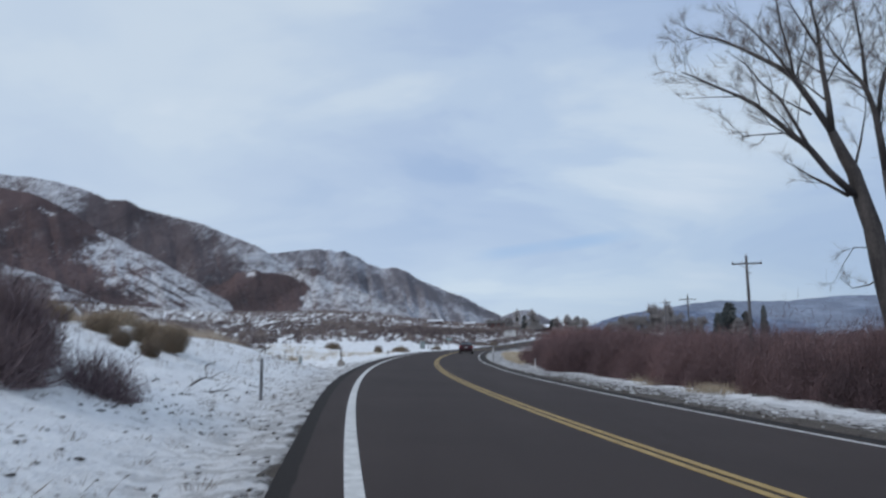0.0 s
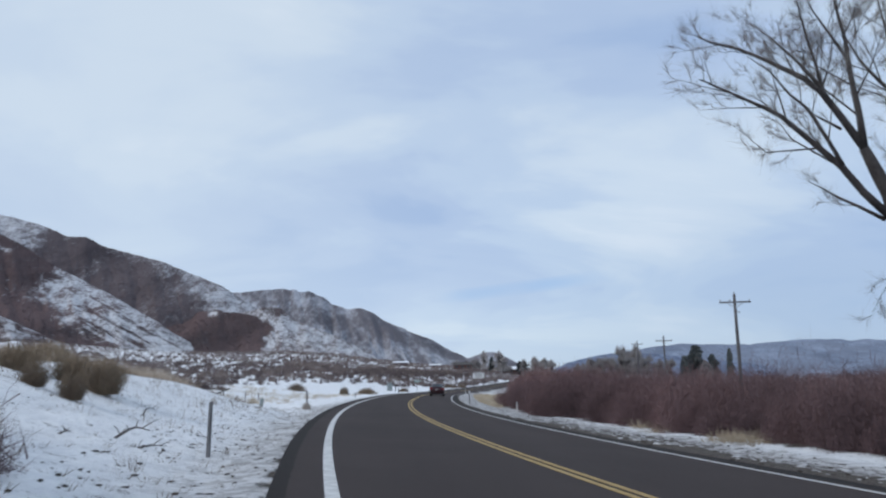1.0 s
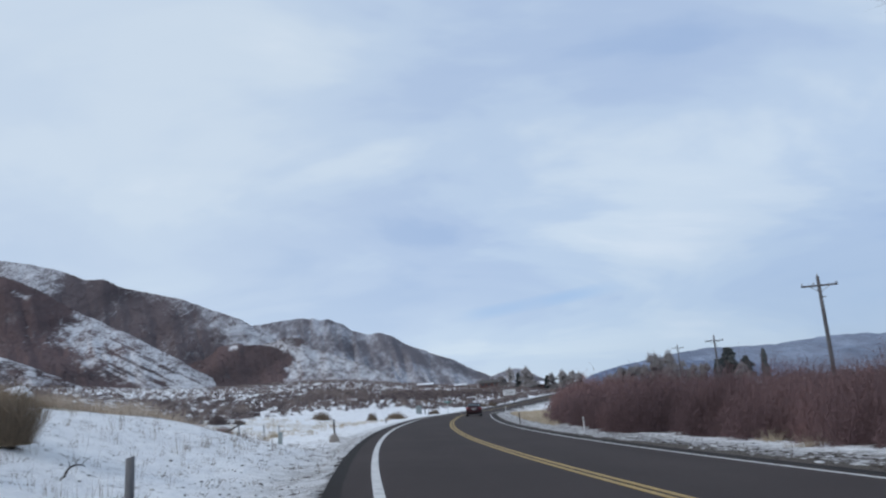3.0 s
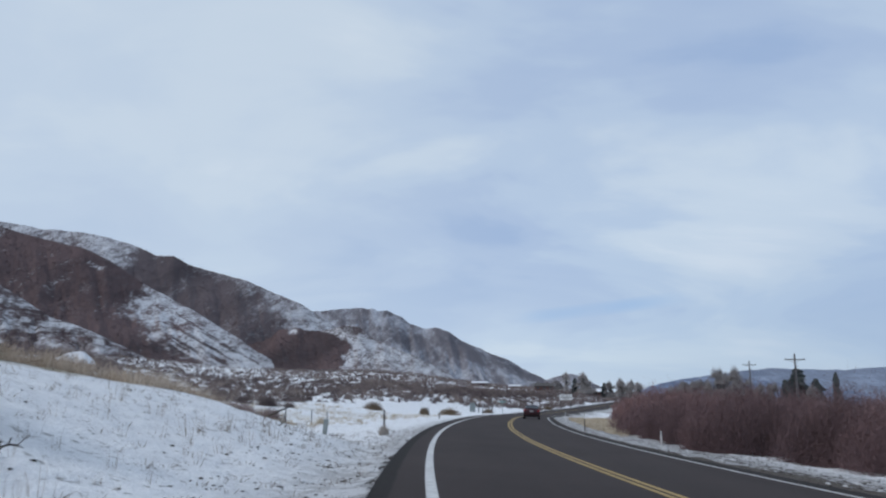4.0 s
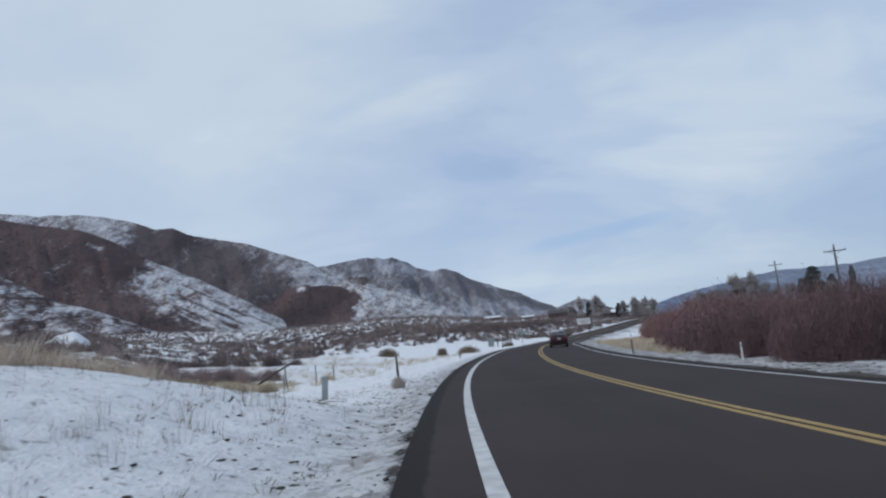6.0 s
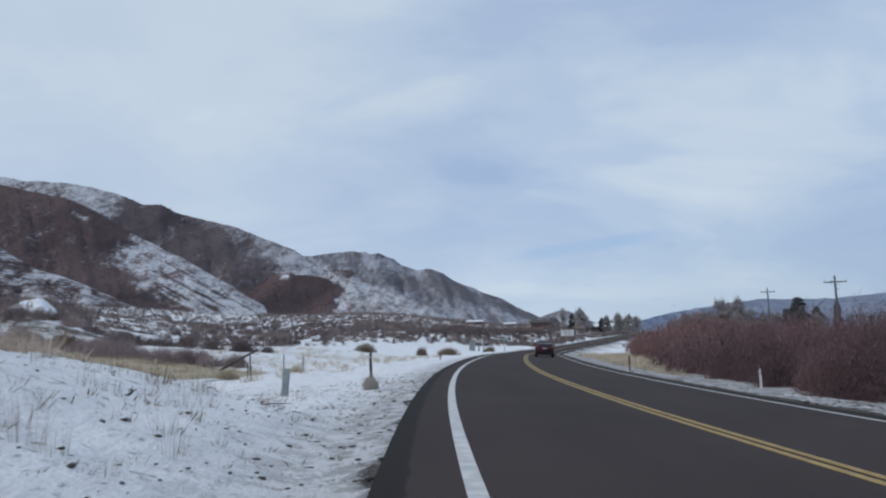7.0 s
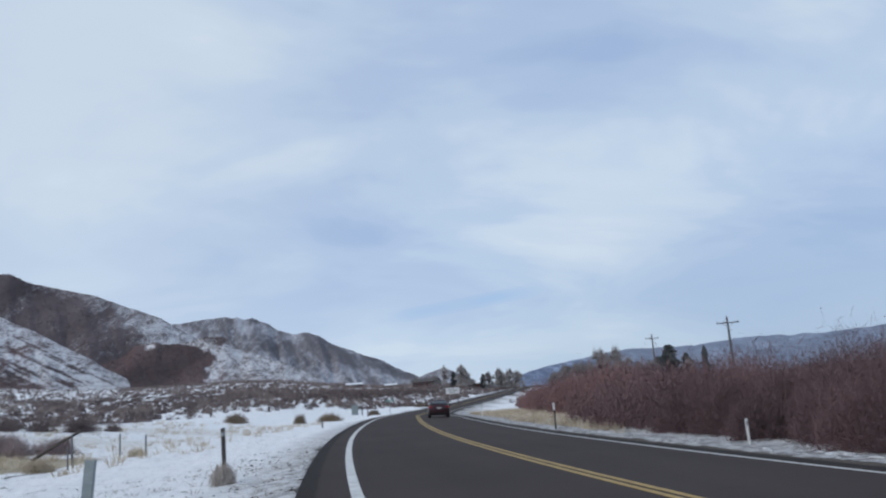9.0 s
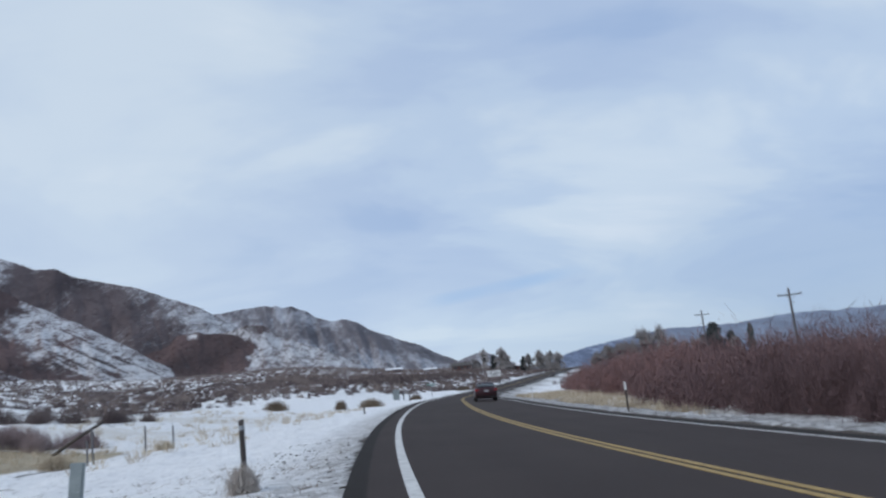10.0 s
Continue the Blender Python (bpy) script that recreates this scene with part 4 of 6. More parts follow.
tufts("verge_weeds", x, y, rng.uniform(0.03, 0.14, len(x)), 8, 0.005, M_BRUSH, "small dead weed sprigs poking through snow", "weeds", np.full(len(x), 0.3), lean=1.4, spread=0.25)


def build_snow_clods():
    """Crusted lumps thrown up by the plough along the verges."""
    vs, fs, k = [], [], 0
    ico = bmesh.new()
    bmesh.ops.create_icosphere(ico, subdivisions=2, radius=1)
    base = np.array([v.co[:] for v in ico.verts])
    tri = np.array([[v.index for v in f.verts] for f in ico.faces])
    ico.free()
    for pts, size in ((right_points(560, 6, 62, 0.9, 4.6), (0.025, 0.085)), (left_points(150, 3, 60, 0.05, 1.2), (0.02, 0.05))):
        px, py = pts
        for a, b, c in zip(px, py, land(px, py)):
            s = rng.uniform(*size) * rng.uniform(0.5, 1)
            bumps = 1 + 0.3 * np.sin(base @ rng.normal(0, 3, 3) + rng.uniform(0, 6)) + 0.12 * np.sin(base @ rng.normal(0, 7, 3))
            q = base * bumps[:, None] * [s * rng.uniform(0.8, 1.6), s * rng.uniform(1.2, 3.0), s * 0.42]
            vs.append(q + [a, b, c + s * 0.02])
            fs.append(tri + k)
            k += len(base)
    me = quick_mesh("snow_clods", np.concatenate(vs), np.concatenate(fs), M_CRUST, True)
    tagged(new("snow_clods", me), "dirty grey-white snow lumps along the road verges", "snow lumps", kind="stuff")


build_snow_clods()


def build_clods():
    """Lumps of mud, gravel and crusted snow along both verges."""
    vs, fs, k = [], [], 0
    ico = bmesh.new()
    bmesh.ops.create_icosphere(ico, subdivisions=1, radius=1)
    base = np.array([v.co[:] for v in ico.verts])
    tri = np.array([[v.index for v in f.verts] for f in ico.faces])
    ico.free()
    for pts, size in ((left_points(700, 3, 60, 0.0, 2.6), (0.008, 0.030)), (left_points(260, 3, 50, 1.0, 8), (0.008, 0.03)), (right_points(700, 6, 44, 0.6, 4.6), (0.010, 0.038))):
        px, py = pts
        pz = land(px, py)
        for a, b, c in zip(px, py, pz):
            s = rng.uniform(*size)
            q = base * (1 + rng.uniform(-0.35, 0.35, (len(base), 1))) * [s * rng.uniform(1, 2.6), s * rng.uniform(0.8, 1.6), s * 0.6]
            t = rng.uniform(0, math.pi)
            q = np.stack([q[:, 0] * math.cos(t) - q[:, 1] * math.sin(t), q[:, 0] * math.sin(t) + q[:, 1] * math.cos(t), q[:, 2]], 1)
            vs.append(q + [a, b, c + s * 0.15])
            fs.append(tri + k)
            k += len(base)
    me = quick_mesh("verge_debris", np.concatenate(vs), np.concatenate(fs), M_CLOD, True)
    tagged(new("verge_debris", me), "dark mud clods and gravel lying on snowy verges", "debris", kind="stuff")


build_clods()


def bush(name, x, y, height, width, count, r, tone, mat, label, category="bush", lean=0.75, group="", sink=0.05, lift=0.0, long=1.0, foot=1.0):
    """One shrub: woody base and a fan of twigs."""
    ob = thing(name, x, y, land_z(x, y) - sink, label, category, group=group)
    o = np.zeros((1, 3))
    v, f, t = joined([domes(o + [[0, 0, lift * height]], np.array([height * (1 - lift)]), np.array([width]), 5 * count, r * 0.85, np.array([tone]), 0.45 / max(lean, 0.4) * 0.75, 0.2, long),
                      stems(o, np.array([height * 0.95]), np.array([width * 0.4]), count // 14, r * 1.2, lean * 0.7, np.array([tone * 0.6]))])
    v[:, :2] *= (foot + (1 - foot) * smooth01(0.0, 0.55, v[:, 2] / height))[:, None]
    part("twig_crown", quick_mesh("twig_crown", v, f, mat, False, {"tone": t}), mat, ob)
    n = max(5, int(height * 6))
    a = rng.uniform(0, 6.28, n)
    tip = np.stack([np.cos(a) * width * 0.22, np.sin(a) * width * 0.22, rng.uniform(0.35, 0.6, n) * height], 1)
    b = np.stack([np.cos(a) * 0.05, np.sin(a) * 0.05, np.zeros(n)], 1)
    v, f = spikes(b, (b + tip) / 2 + rng.normal(0, 0.03, (n, 3)), tip, np.full(n, r * 2.6), np.full(n, r * 1.8))
    part("woody_base", quick_mesh("woody_base", v, f, mat, False, {"tone": np.full(len(v), 0.12)}), mat, ob)
    return ob


bush("dark_bush", -5.81, 9.71, 1.60, 2.35, 1400, 0.007, 0.17, M_THORN, "large dark purplish-brown leafless bush on a snow bank", lean=1.1, sink=0.2, long=1.0)
bush("dark_bush", -4.82, 10.49, 0.92, 1.75, 700, 0.0062, 0.22, M_THORN, "low dark leafless bush at the foot of a larger one", lean=1.1, sink=0.2, long=1.0)
bush("dark_bush", -5.25, 8.84, 1.05, 1.85, 760, 0.0062, 0.16, M_THORN, "dark purplish-brown leafless bush on a snow bank", lean=1.1, sink=0.2, long=1.0)
bush("dark_bush", -6.43, 11.0, 1.3, 2.2, 900, 0.007, 0.22, M_THORN, "purplish-brown leafless bush between darker ones on a bank", lean=1.1, sink=0.2, long=1.0)
bush("dark_bush", -7.56, 11.97, 1.52, 2.35, 1100, 0.007, 0.17, M_THORN, "tall dark leafless bush behind other brush on a bank", lean=1.1, sink=0.2, long=1.0)
bush("rabbitbrush", -8.0, 22.6, 1.1, 1.75, 1900, 0.005, 0.60, M_BRUSH, "round olive-brown rabbitbrush growing from a snow bank", lean=0.62, lift=0.04, long=0.9, foot=0.45)
bush("rabbitbrush", -7.55, 19.8, 0.72, 0.95, 900, 0.0042, 0.42, M_BRUSH, "small olive-brown rabbitbrush beside a larger bush on a snow bank", lean=0.55, lift=0.04, long=0.9, foot=0.45)
bush("rabbitbrush", -8.3, 19.7, 0.66, 1.0, 900, 0.0042, 0.46, M_BRUSH, "small olive-brown rabbitbrush beside a similar bush on a snow bank", lean=0.6, lift=0.04, long=0.9, foot=0.45)
bush("rabbitbrush", -8.9, 22.9, 0.95, 1.5, 1200, 0.0055, 0.70, M_BRUSH, "ragged tan-brown rabbitbrush leaning on a rounder bush", lean=0.6, lift=0.04, long=0.9, foot=0.45)
bush("rabbitbrush", -9.9, 22.2, 0.85, 1.9, 1300, 0.006, 0.74, M_BRUSH, "tan-brown rabbitbrush at the top of a snowy bank", lean=0.6, lift=0.04, long=0.9, foot=0.45)
bush("rabbitbrush", -11.4, 22.4, 0.8, 1.9, 1200, 0.006, 0.74, M_BRUSH, "tan-brown rabbitbrush at the top of a snowy bank", lean=0.6, lift=0.04, long=0.9, foot=0.45)
for bx, by, bh, bw in ((-13.2, 23.0, 1.0, 1.9), (-11.6, 27.5, 0.9, 1.7), (-13.2, 31.0, 1.1, 2.1), (-12.4, 35.5, 0.9, 1.8), (-14.6, 38.0, 1.1, 2.2), (-15.0, 42.5, 0.8, 1.8), (-17.5, 45.0, 1.0, 2.4)):
    bush("rabbitbrush", bx, by, bh, bw, 900, 0.007, 0.97, M_BRUSH, "tan-brown rabbitbrush at the top of a snowy bank", group="rabbitbrush along the bank", lift=0.15, long=0.7)
for bx, by, bh, bw in ((-19.2, 69.4, 0.95, 2.0), (-20.9, 67.9, 1.15, 2.4), (-22.6, 68.4, 1.0, 2.2), (-24.3, 67.6, 1.15, 2.6), (-26.2, 68.6, 0.8, 1.8), (-17.6, 70.6, 0.6, 1.5), (-18.3, 72.4, 0.6, 1.6), (-32.5, 70.5, 1.0, 2.6), (-36.0, 72.0, 1.2, 3.0), (-40.5, 73.5, 1.2, 3.0),
                       (-46, 84, 1.6, 3.6), (-51, 88, 1.6, 3.8), (-44, 92, 1.2, 3.0), (-57, 113, 1.2, 3.6), (-66, 116, 1.3, 3.8), (-72, 118, 1.5, 4.0), (-50, 112, 1.1, 3.4)):
    bush("thorn_brush", bx, by, bh * (1.45 + 0.35 * math.sin(7 * bx)), bw * 1.15, 430, 0.010, 0.60 + 0.18 * math.sin(3 * bx), M_THORN, "purplish-grey leafless brush on a low snowy rise", lean=0.55, group="brush on the rise", long=1.35)
for k in range(30):
    by = 76 + 44 * rng.uniform(0, 1)
    bx = -(30 + 0.75 * (by - 76)) - 20 * rng.uniform(0, 1)
    bush("thorn_brush", bx, by, rng.uniform(0.9, 1.8), rng.uniform(2.2, 3.8), 420, 0.014, rng.uniform(0.3, 0.6), M_THORN, "purplish-grey leafless brush on a low snowy rise", lean=0.6, group="brush on the rise", long=1.2)
for k in range(26):
    along = rng.uniform(0, 1)
    bx, by = -17.2 - 12.5 * along + rng.uniform(-0.5, 0.5), 68.6 + 3.4 * along + rng.uniform(-1.0, 3.2)
    bush("thorn_brush", bx, by, rng.uniform(0.65, 1.45), rng.uniform(1.1, 2.2), 260, 0.009, rng.uniform(0.42, 0.85), M_THORN, "mauve-grey leafless brush behind a grassy hollow", lean=0.6, group="brush behind the hollow", long=1.4, foot=0.6)
for k in range(20):
    along = rng.uniform(0, 1)
    bx, by = -22.5 - 14 * along + rng.uniform(-1.0, 1.0), 92 - 6 * along + rng.uniform(-3.5, 3.5)
    bush("thorn_brush", bx, by, rng.uniform(0.8, 1.5), rng.uniform(1.6, 3.0), 260, 0.012, rng.uniform(0.3, 0.6), M_SAGE, "rusty brown leafless brush at the edge of a snow field", lean=0.6, group="brush beside the snow field", long=1.3)
bush("rabbitbrush", -27.9, 70.2, 1.45, 1.9, 620, 0.010, 0.45, M_BRUSH, "dark brown upright bush at the edge of dry grass", lift=0.1, long=0.8)
for k in range(9):
    bx, by = -29.5 - 1.9 * k + rng.uniform(-0.6, 0.6), 69.4 + 0.45 * k + rng.uniform(-0.8, 1.2)
    bush("thorn_brush", bx, by, rng.uniform(0.4, 0.75), rng.uniform(1.4, 2.2), 330, 0.010, rng.uniform(0.4, 0.7), M_THORN, "purplish-grey leafless brush on a low snowy rise", group="brush on the rise")
bush("roadside_bush", -11.2, 131, 1.5, 2.0, 260, 0.026, 0.45, M_BRUSH, "small upright grey-brown bush in the snow field")
bush("roadside_bush", -7.8, 137, 1.5, 4.2, 380, 0.028, 0.6, M_BRUSH, "broad round tan bush in the snow field")
bush("roadside_bush", -18.5, 128, 1.6, 3.8, 330, 0.026, 0.5, M_BRUSH, "broad round tan bush in the snow field")
bush("roadside_bush", -1.6, 158, 1.2, 2.6, 240, 0.03, 0.4, M_BRUSH, "low dark bush near the curve of the road")
bush("roadside_bush", 10.0, 206, 1.2, 4.5, 260, 0.035, 0.35, M_BRUSH, "low dark bush on the outside of the curve")
bush("roadside_bush", 13.5, 213, 1.3, 3.4, 260, 0.035, 0.35, M_BRUSH, "low dark bush on the outside of the curve")
bush("weed_clump", -6.36, 47.8, 0.58, 0.54, 1000, 0.007, 0.6, M_PALEWEED, "rounded tan dried weed clump against a post", "weed", sink=0.1)
bush("weed_clump", -12.9, 66.0, 0.6, 1.1, 260, 0.009, 0.75, M_STRAW, "pale dry weed clump behind fence posts", "weed")
bush("weed_clump", -15.9, 63.9, 0.62, 1.5, 500, 0.009, 0.35, M_STRAW, "brown dried weed clump beside a leaning log", "weed")


def snow_mound(x, y, width, top, label):
    z = land_z(x, y)
    ob = thing("snow_mound", x, y, z, label, "snow mound")
    bm = bmesh.new()
    bmesh.ops.create_icosphere(bm, subdivisions=4, radius=1)
    h = top - z
    for v in bm.verts:
        k = 1 + 0.16 * math.sin(3 * v.co.x + 1) * math.cos(4 * v.co.y) + 0.05 * math.sin(9 * v.co.x + 5 * v.co.z)
        v.co = Vector((v.co.x * width / 2 * k, v.co.y * width * 0.4 * k, max(v.co.z, -0.4) * h * k))
    part("snow_cap", bm, M_ROOFSNOW, ob, smooth=True)


snow_mound(-60.4, 121.3, 5.6, 8.25, "rounded white snow mound among grey brush")
snow_mound(-71.0, 124.0, 4.0, 7.9, "low white snow mound among grey brush")


def fallen_branch(x, y, length, turn, label, stout=1.0, rise=0.09):
    """A crooked limb on the snow, one end lifted, with side twigs."""
    ob = thing("fallen_branch", x, y, land_z(x, y), label, "branch", turn)
    bm = bmesh.new()
    pts = [(length * (t - 0.5), 0.05 * math.sin(5 * t), 0.015 + rise * (math.sin(3.1 * t) * 0.6 + 0.6 * t * t)) for t in (0, 0.2, 0.4, 0.6, 0.8, 1)]
    tube(bm, pts, [r * stout for r in (0.016, 0.015, 0.013, 0.011, 0.008, 0.004)], 6)
    part("limb", bm, M_DARKPOST, ob, smooth=True)
    for k in range(5):
        bm = bmesh.new()
        s = Vector(pts[1 + k % 4])
        d = Vector((rng.uniform(-0.1, 0.3), rng.uniform(-0.25, 0.25), rng.uniform(0.03, 0.16 + 0.4 * rise))) * min(1.0, length / 0.8)
        tube(bm, [s, s + d * 0.6 + Vector((0, 0, 0.02)), s + d], [0.007 * stout, 0.005 * stout, 0.002], 5)
        part("twig", bm, M_DARKPOST, ob, smooth=True)
    return ob


fallen_branch(-5.15, 16.5, 0.95, -28, "dark forked dead branch lying on snow", 1.6, 0.30)
fallen_branch(-4.75, 16.2, 0.55, 20, "short dead branch half buried in snow", 1.2)
fallen_branch(-6.66, 21.9, 0.3, 60, "small dark forked twig standing out of snow", 1.1, 0.22)
fallen_branch(-5.68, 15.2, 0.4, -35, "thin dead stick lying on snow")
fallen_branch(-7.24, 34.3, 0.22, -40, "thin dark stick lying on a snow bank")
fallen_branch(-6.5, 37.7, 0.6, 30, "thin bent twig lying on snow", 0.8, 0.04)
fallen_branch(-16.0, 62.6, 1.6, 25, "grey dead branch at the edge of dry grass")
fallen_branch(-16.7, 59.3, 1.5, 12, "dark crooked branch lying on snow", 1.6, 0.12)
fallen_branch(-15.4, 58.9, 1.3, -14, "dark crooked branch lying on snow beside another", 1.4, 0.10)


# ---- posts, signs and poles ----
def wooden_post(x, y, height, r, mat, label, lean=(0.0, 0.0), band=False, group="", name="fence_post"):
    z = land_z(x, y)
    ob = thing(name, x, y, z, label, "post", group=group)
    bm = bmesh.new()
    n = 7
    pts = [(lean[0] * t * height, lean[1] * t * height, -0.25 + (height + 0.25) * t) for t in np.linspace(0, 1, n)]
    tube(bm, pts, [r * (1.04 - 0.06 * i / n + rng.uniform(-0.03, 0.03)) for i in range(n)], 9)
    top = [v for v in bm.verts if v.co.z > height - 0.02]
    for v in top:
        v.co.z += v.co.x * 0.25
    part("shaft", bm, mat, ob, smooth=True)
    if band:
        bm = bmesh.new()
        t0, t1 = (height - 0.16) / height, (height - 0.09) / height
        tube(bm, [(lean[0] * height * t0, lean[1] * height * t0, height - 0.16), (lean[0] * height * t1, lean[1] * height * t1, height - 0.09)], [r * 1.06, r * 1.06], 12)
        part("reflector_band", bm, M_STEEL, ob, "small pale reflector")
    return ob


wooden_post(-4.0, 16.96, 0.87 - land_z(-4.0, 16.96), 0.036, M_POST, "grey weathered wooden post standing in roadside snow", (0.02, 0.01))
wooden_post(-6.37, 48.05, 0.90 - land_z(-6.37, 48.05), 0.042, M_DARKPOST, "dark wooden post with a pale band and weeds at its foot", (-0.02, 0), True)
for fx, fy, fh in ((-13.68, 66.4, 1.0), (-12.60, 66.25, 0.85), (-14.95, 64.2, 0.85), (-17.2, 70.5, 0.7)):
    wooden_post(fx, fy, fh, 0.032, M_POST, "thin grey fence post leaning in snowy grass", (rng.uniform(-0.06, 0.06), 0), group="old fence posts")
wooden_post(-6.42, 88.2, 0.5, 0.05, M_DARKPOST, "short dark marker post beside the road", name="marker_post")
wooden_post(-2.6, 150.0, 0.9, 0.07, M_DARKPOST, "short dark marker post on the outside of the curve", name="marker_post")
wooden_post(-3.4, 163.0, 1.5, 0.10, M_POST, "grey wooden post beside a utility cabinet", name="marker_post")


def leaning_log():
    a, b = Vector((-17.6, 67.5, land_z(-17.6, 67.5) - 0.05)), Vector((-14.5, 64.4, 1.08))
    ob = thing("leaning_log", a.x, a.y, a.z, "long dark log propped at a slant out of the snow", "log")
    d = b - a
    bm = bmesh.new()
    tube(bm, [d * t + Vector((0, 0, 0.05 * math.sin(3 * t))) for t in np.linspace(0, 1, 7)], [0.07, 0.07, 0.066, 0.062, 0.058, 0.054, 0.05], 9)
    part("trunk", bm, M_DARKPOST, ob, smooth=True)
    bm = bmesh.new()
    tube(bm, [d * 0.55, d * 0.55 + Vector((0.1, 0.05, 0.2))], [0.03, 0.018], 6)
    part("branch_stub", bm, M_DARKPOST, ob, smooth=True)
    ob = thing("prop_post", -15.0, 64.75, land_z(-15.0, 64.75), "short leaning stake under the end of a log", "post")
    bm = bmesh.new()
    tube(bm, [(0.05, 0, -0.1), (0.0, 0.02, 0.5), (-0.03, 0.04, b.z - land_z(-15.0, 64.75) - 0.12)], [0.045, 0.042, 0.04], 8)
    part("shaft", bm, M_POST, ob, smooth=True)


leaning_log()


def pedestal(x, y, w, h, turn, label, mat=None, lean=0.0):
    ob = thing("utility_pedestal", x, y, land_z(x, y) - 0.03, label, "utility box", turn)
    ob.matrix_world = ob.matrix_world @ pose(0, 0, 0, 0, lean, 0)
    bm = bmesh.new()
    box(bm, -w / 2, w / 2, -w * 0.3, w * 0.3, -0.1, h * 0.97, 0.012)
    part("housing", bm, mat or M_PEDESTAL, ob)
    bm = bmesh.new()
    box(bm, -w * 0.53, w * 0.53, -w * 0.34, w * 0.34, h * 0.93, h, 0.012)
    part("cap", bm, mat or M_PEDESTAL, ob)
    bm = bmesh.new()
    box(bm, -w * 0.42, w * 0.42, -w * 0.3 - 0.008, -w * 0.3 + 0.004, h * 0.12, h * 0.88, 0.003)
    part("cover_plate", bm, mat or M_PEDESTAL, ob)
    bm = bmesh.new()
    tube(bm, [(w * 0.3, -w * 0.3 - 0.018, h * 0.5), (w * 0.3, -w * 0.3 + 0.0, h * 0.5)], [0.014, 0.014], 8)
    part("lock", bm, M_STEEL, ob)
    return ob


pedestal(-9.1, 48.65, 0.20, 0.52 - land_z(-9.1, 48.65), 4, "grey-green metal utility pedestal leaning slightly in snow", lean=5.0)
pedestal(-4.6, 164.5, 1.0, 1.7, 12, "grey-blue utility cabinet near the curve of the road")


def delineator(x, y, h, dark, label, turn=0):
    ob = thing("delineator_post", x, y, land_z(x, y), label, "road marker", turn, "roadside delineators")
    bm = bmesh.new()
    box(bm, -0.032, 0.032, -0.02, 0.02, -0.2, h if not dark else h * 0.72, 0.008)
    part("stake", bm, M_DARKPOST if dark else M_SIGNWHITE, ob)
    bm = bmesh.new()
    if dark:
        box(bm, -0.04, 0.04, -0.024, 0.024, h * 0.72, h, 0.01)
    else:
        box(bm, -0.022, 0.022, -0.026, -0.019, h * 0.72, h * 0.92, 0.002)
    part("reflector", bm, M_SIGNWHITE if dark else M_STEEL, ob, "white reflector head" if dark else "grey reflector")
    return ob


delineator(4.1, 63.65, 0.66 - land_z(4.1, 63.65), True, "dark roadside marker post with a white reflector head")
delineator(6.15, 51.8, 0.0 - land_z(6.15, 51.8), False, "short white plastic roadside marker post")
delineator(*road_point(np.array([96.0]), np.array([WIDTH + 1.6]))[0, :2], 0.9, False, "white plastic roadside marker post in dry grass")


def billboard():
    ob = thing("roadside_sign", 18.95, 221.5, land_z(18.95, 221.5), "white rectangular roadside sign on two posts", "sign", 6)
    zt = 4.3 - land_z(18.95, 221.5)
    for s in (-1.3, 1.3):
        bm = bmesh.new()
        box(bm, s - 0.09, s + 0.09, 0.02, 0.2, -0.4, zt + 0.12, 0.01)
        part("post", bm, M_DARKPOST, ob)
    bm = bmesh.new()
    box(bm, -1.65, 1.65, -0.03, 0.018, zt - 1.45, zt, 0.01)
    panel = part("panel", bm, M_SIGNWHITE, ob)
    for k, (z, w) in enumerate(((0.35, 2.2), (0.72, 2.6), (1.08, 1.8))):
        bm = bmesh.new()
        box(bm, -w / 2, w / 2, -0.04, -0.032, zt - z - 0.09, zt - z + 0.03)
        part("text_bar", bm, M_SIGNDARK, panel, "row of dark print")
    return ob


billboard()


def street_sign():
    ob = thing("street_name_sign", 1.0, 157.6, land_z(1.0, 157.6), "teal street name blades on a thin steel post", "sign", 8)
    bm = bmesh.new()
    tube(bm, [(0, 0, -0.3), (0, 0, 2.2)], [0.045, 0.04], 8)
    part("post", bm, M_STEEL, ob)
    for turn, z in ((0, 2.02), (72, 1.76)):
        bm = bmesh.new()
        box(bm, -0.62, 0.62, -0.012, 0.012, z, z + 0.24, 0.006, pose(0, 0, 0, 0, 0, turn))
        blade = part("blade", bm, M_SIGNGREEN, ob)
        bm = bmesh.new()
        box(bm, -0.42, 0.42, -0.018, -0.0145, z + 0.09, z + 0.15, 0, pose(0, 0, 0, 0, 0, turn))
        part("text_bar", bm, M_SIGNWHITE, blade, "row of pale print")
    return ob


street_sign()


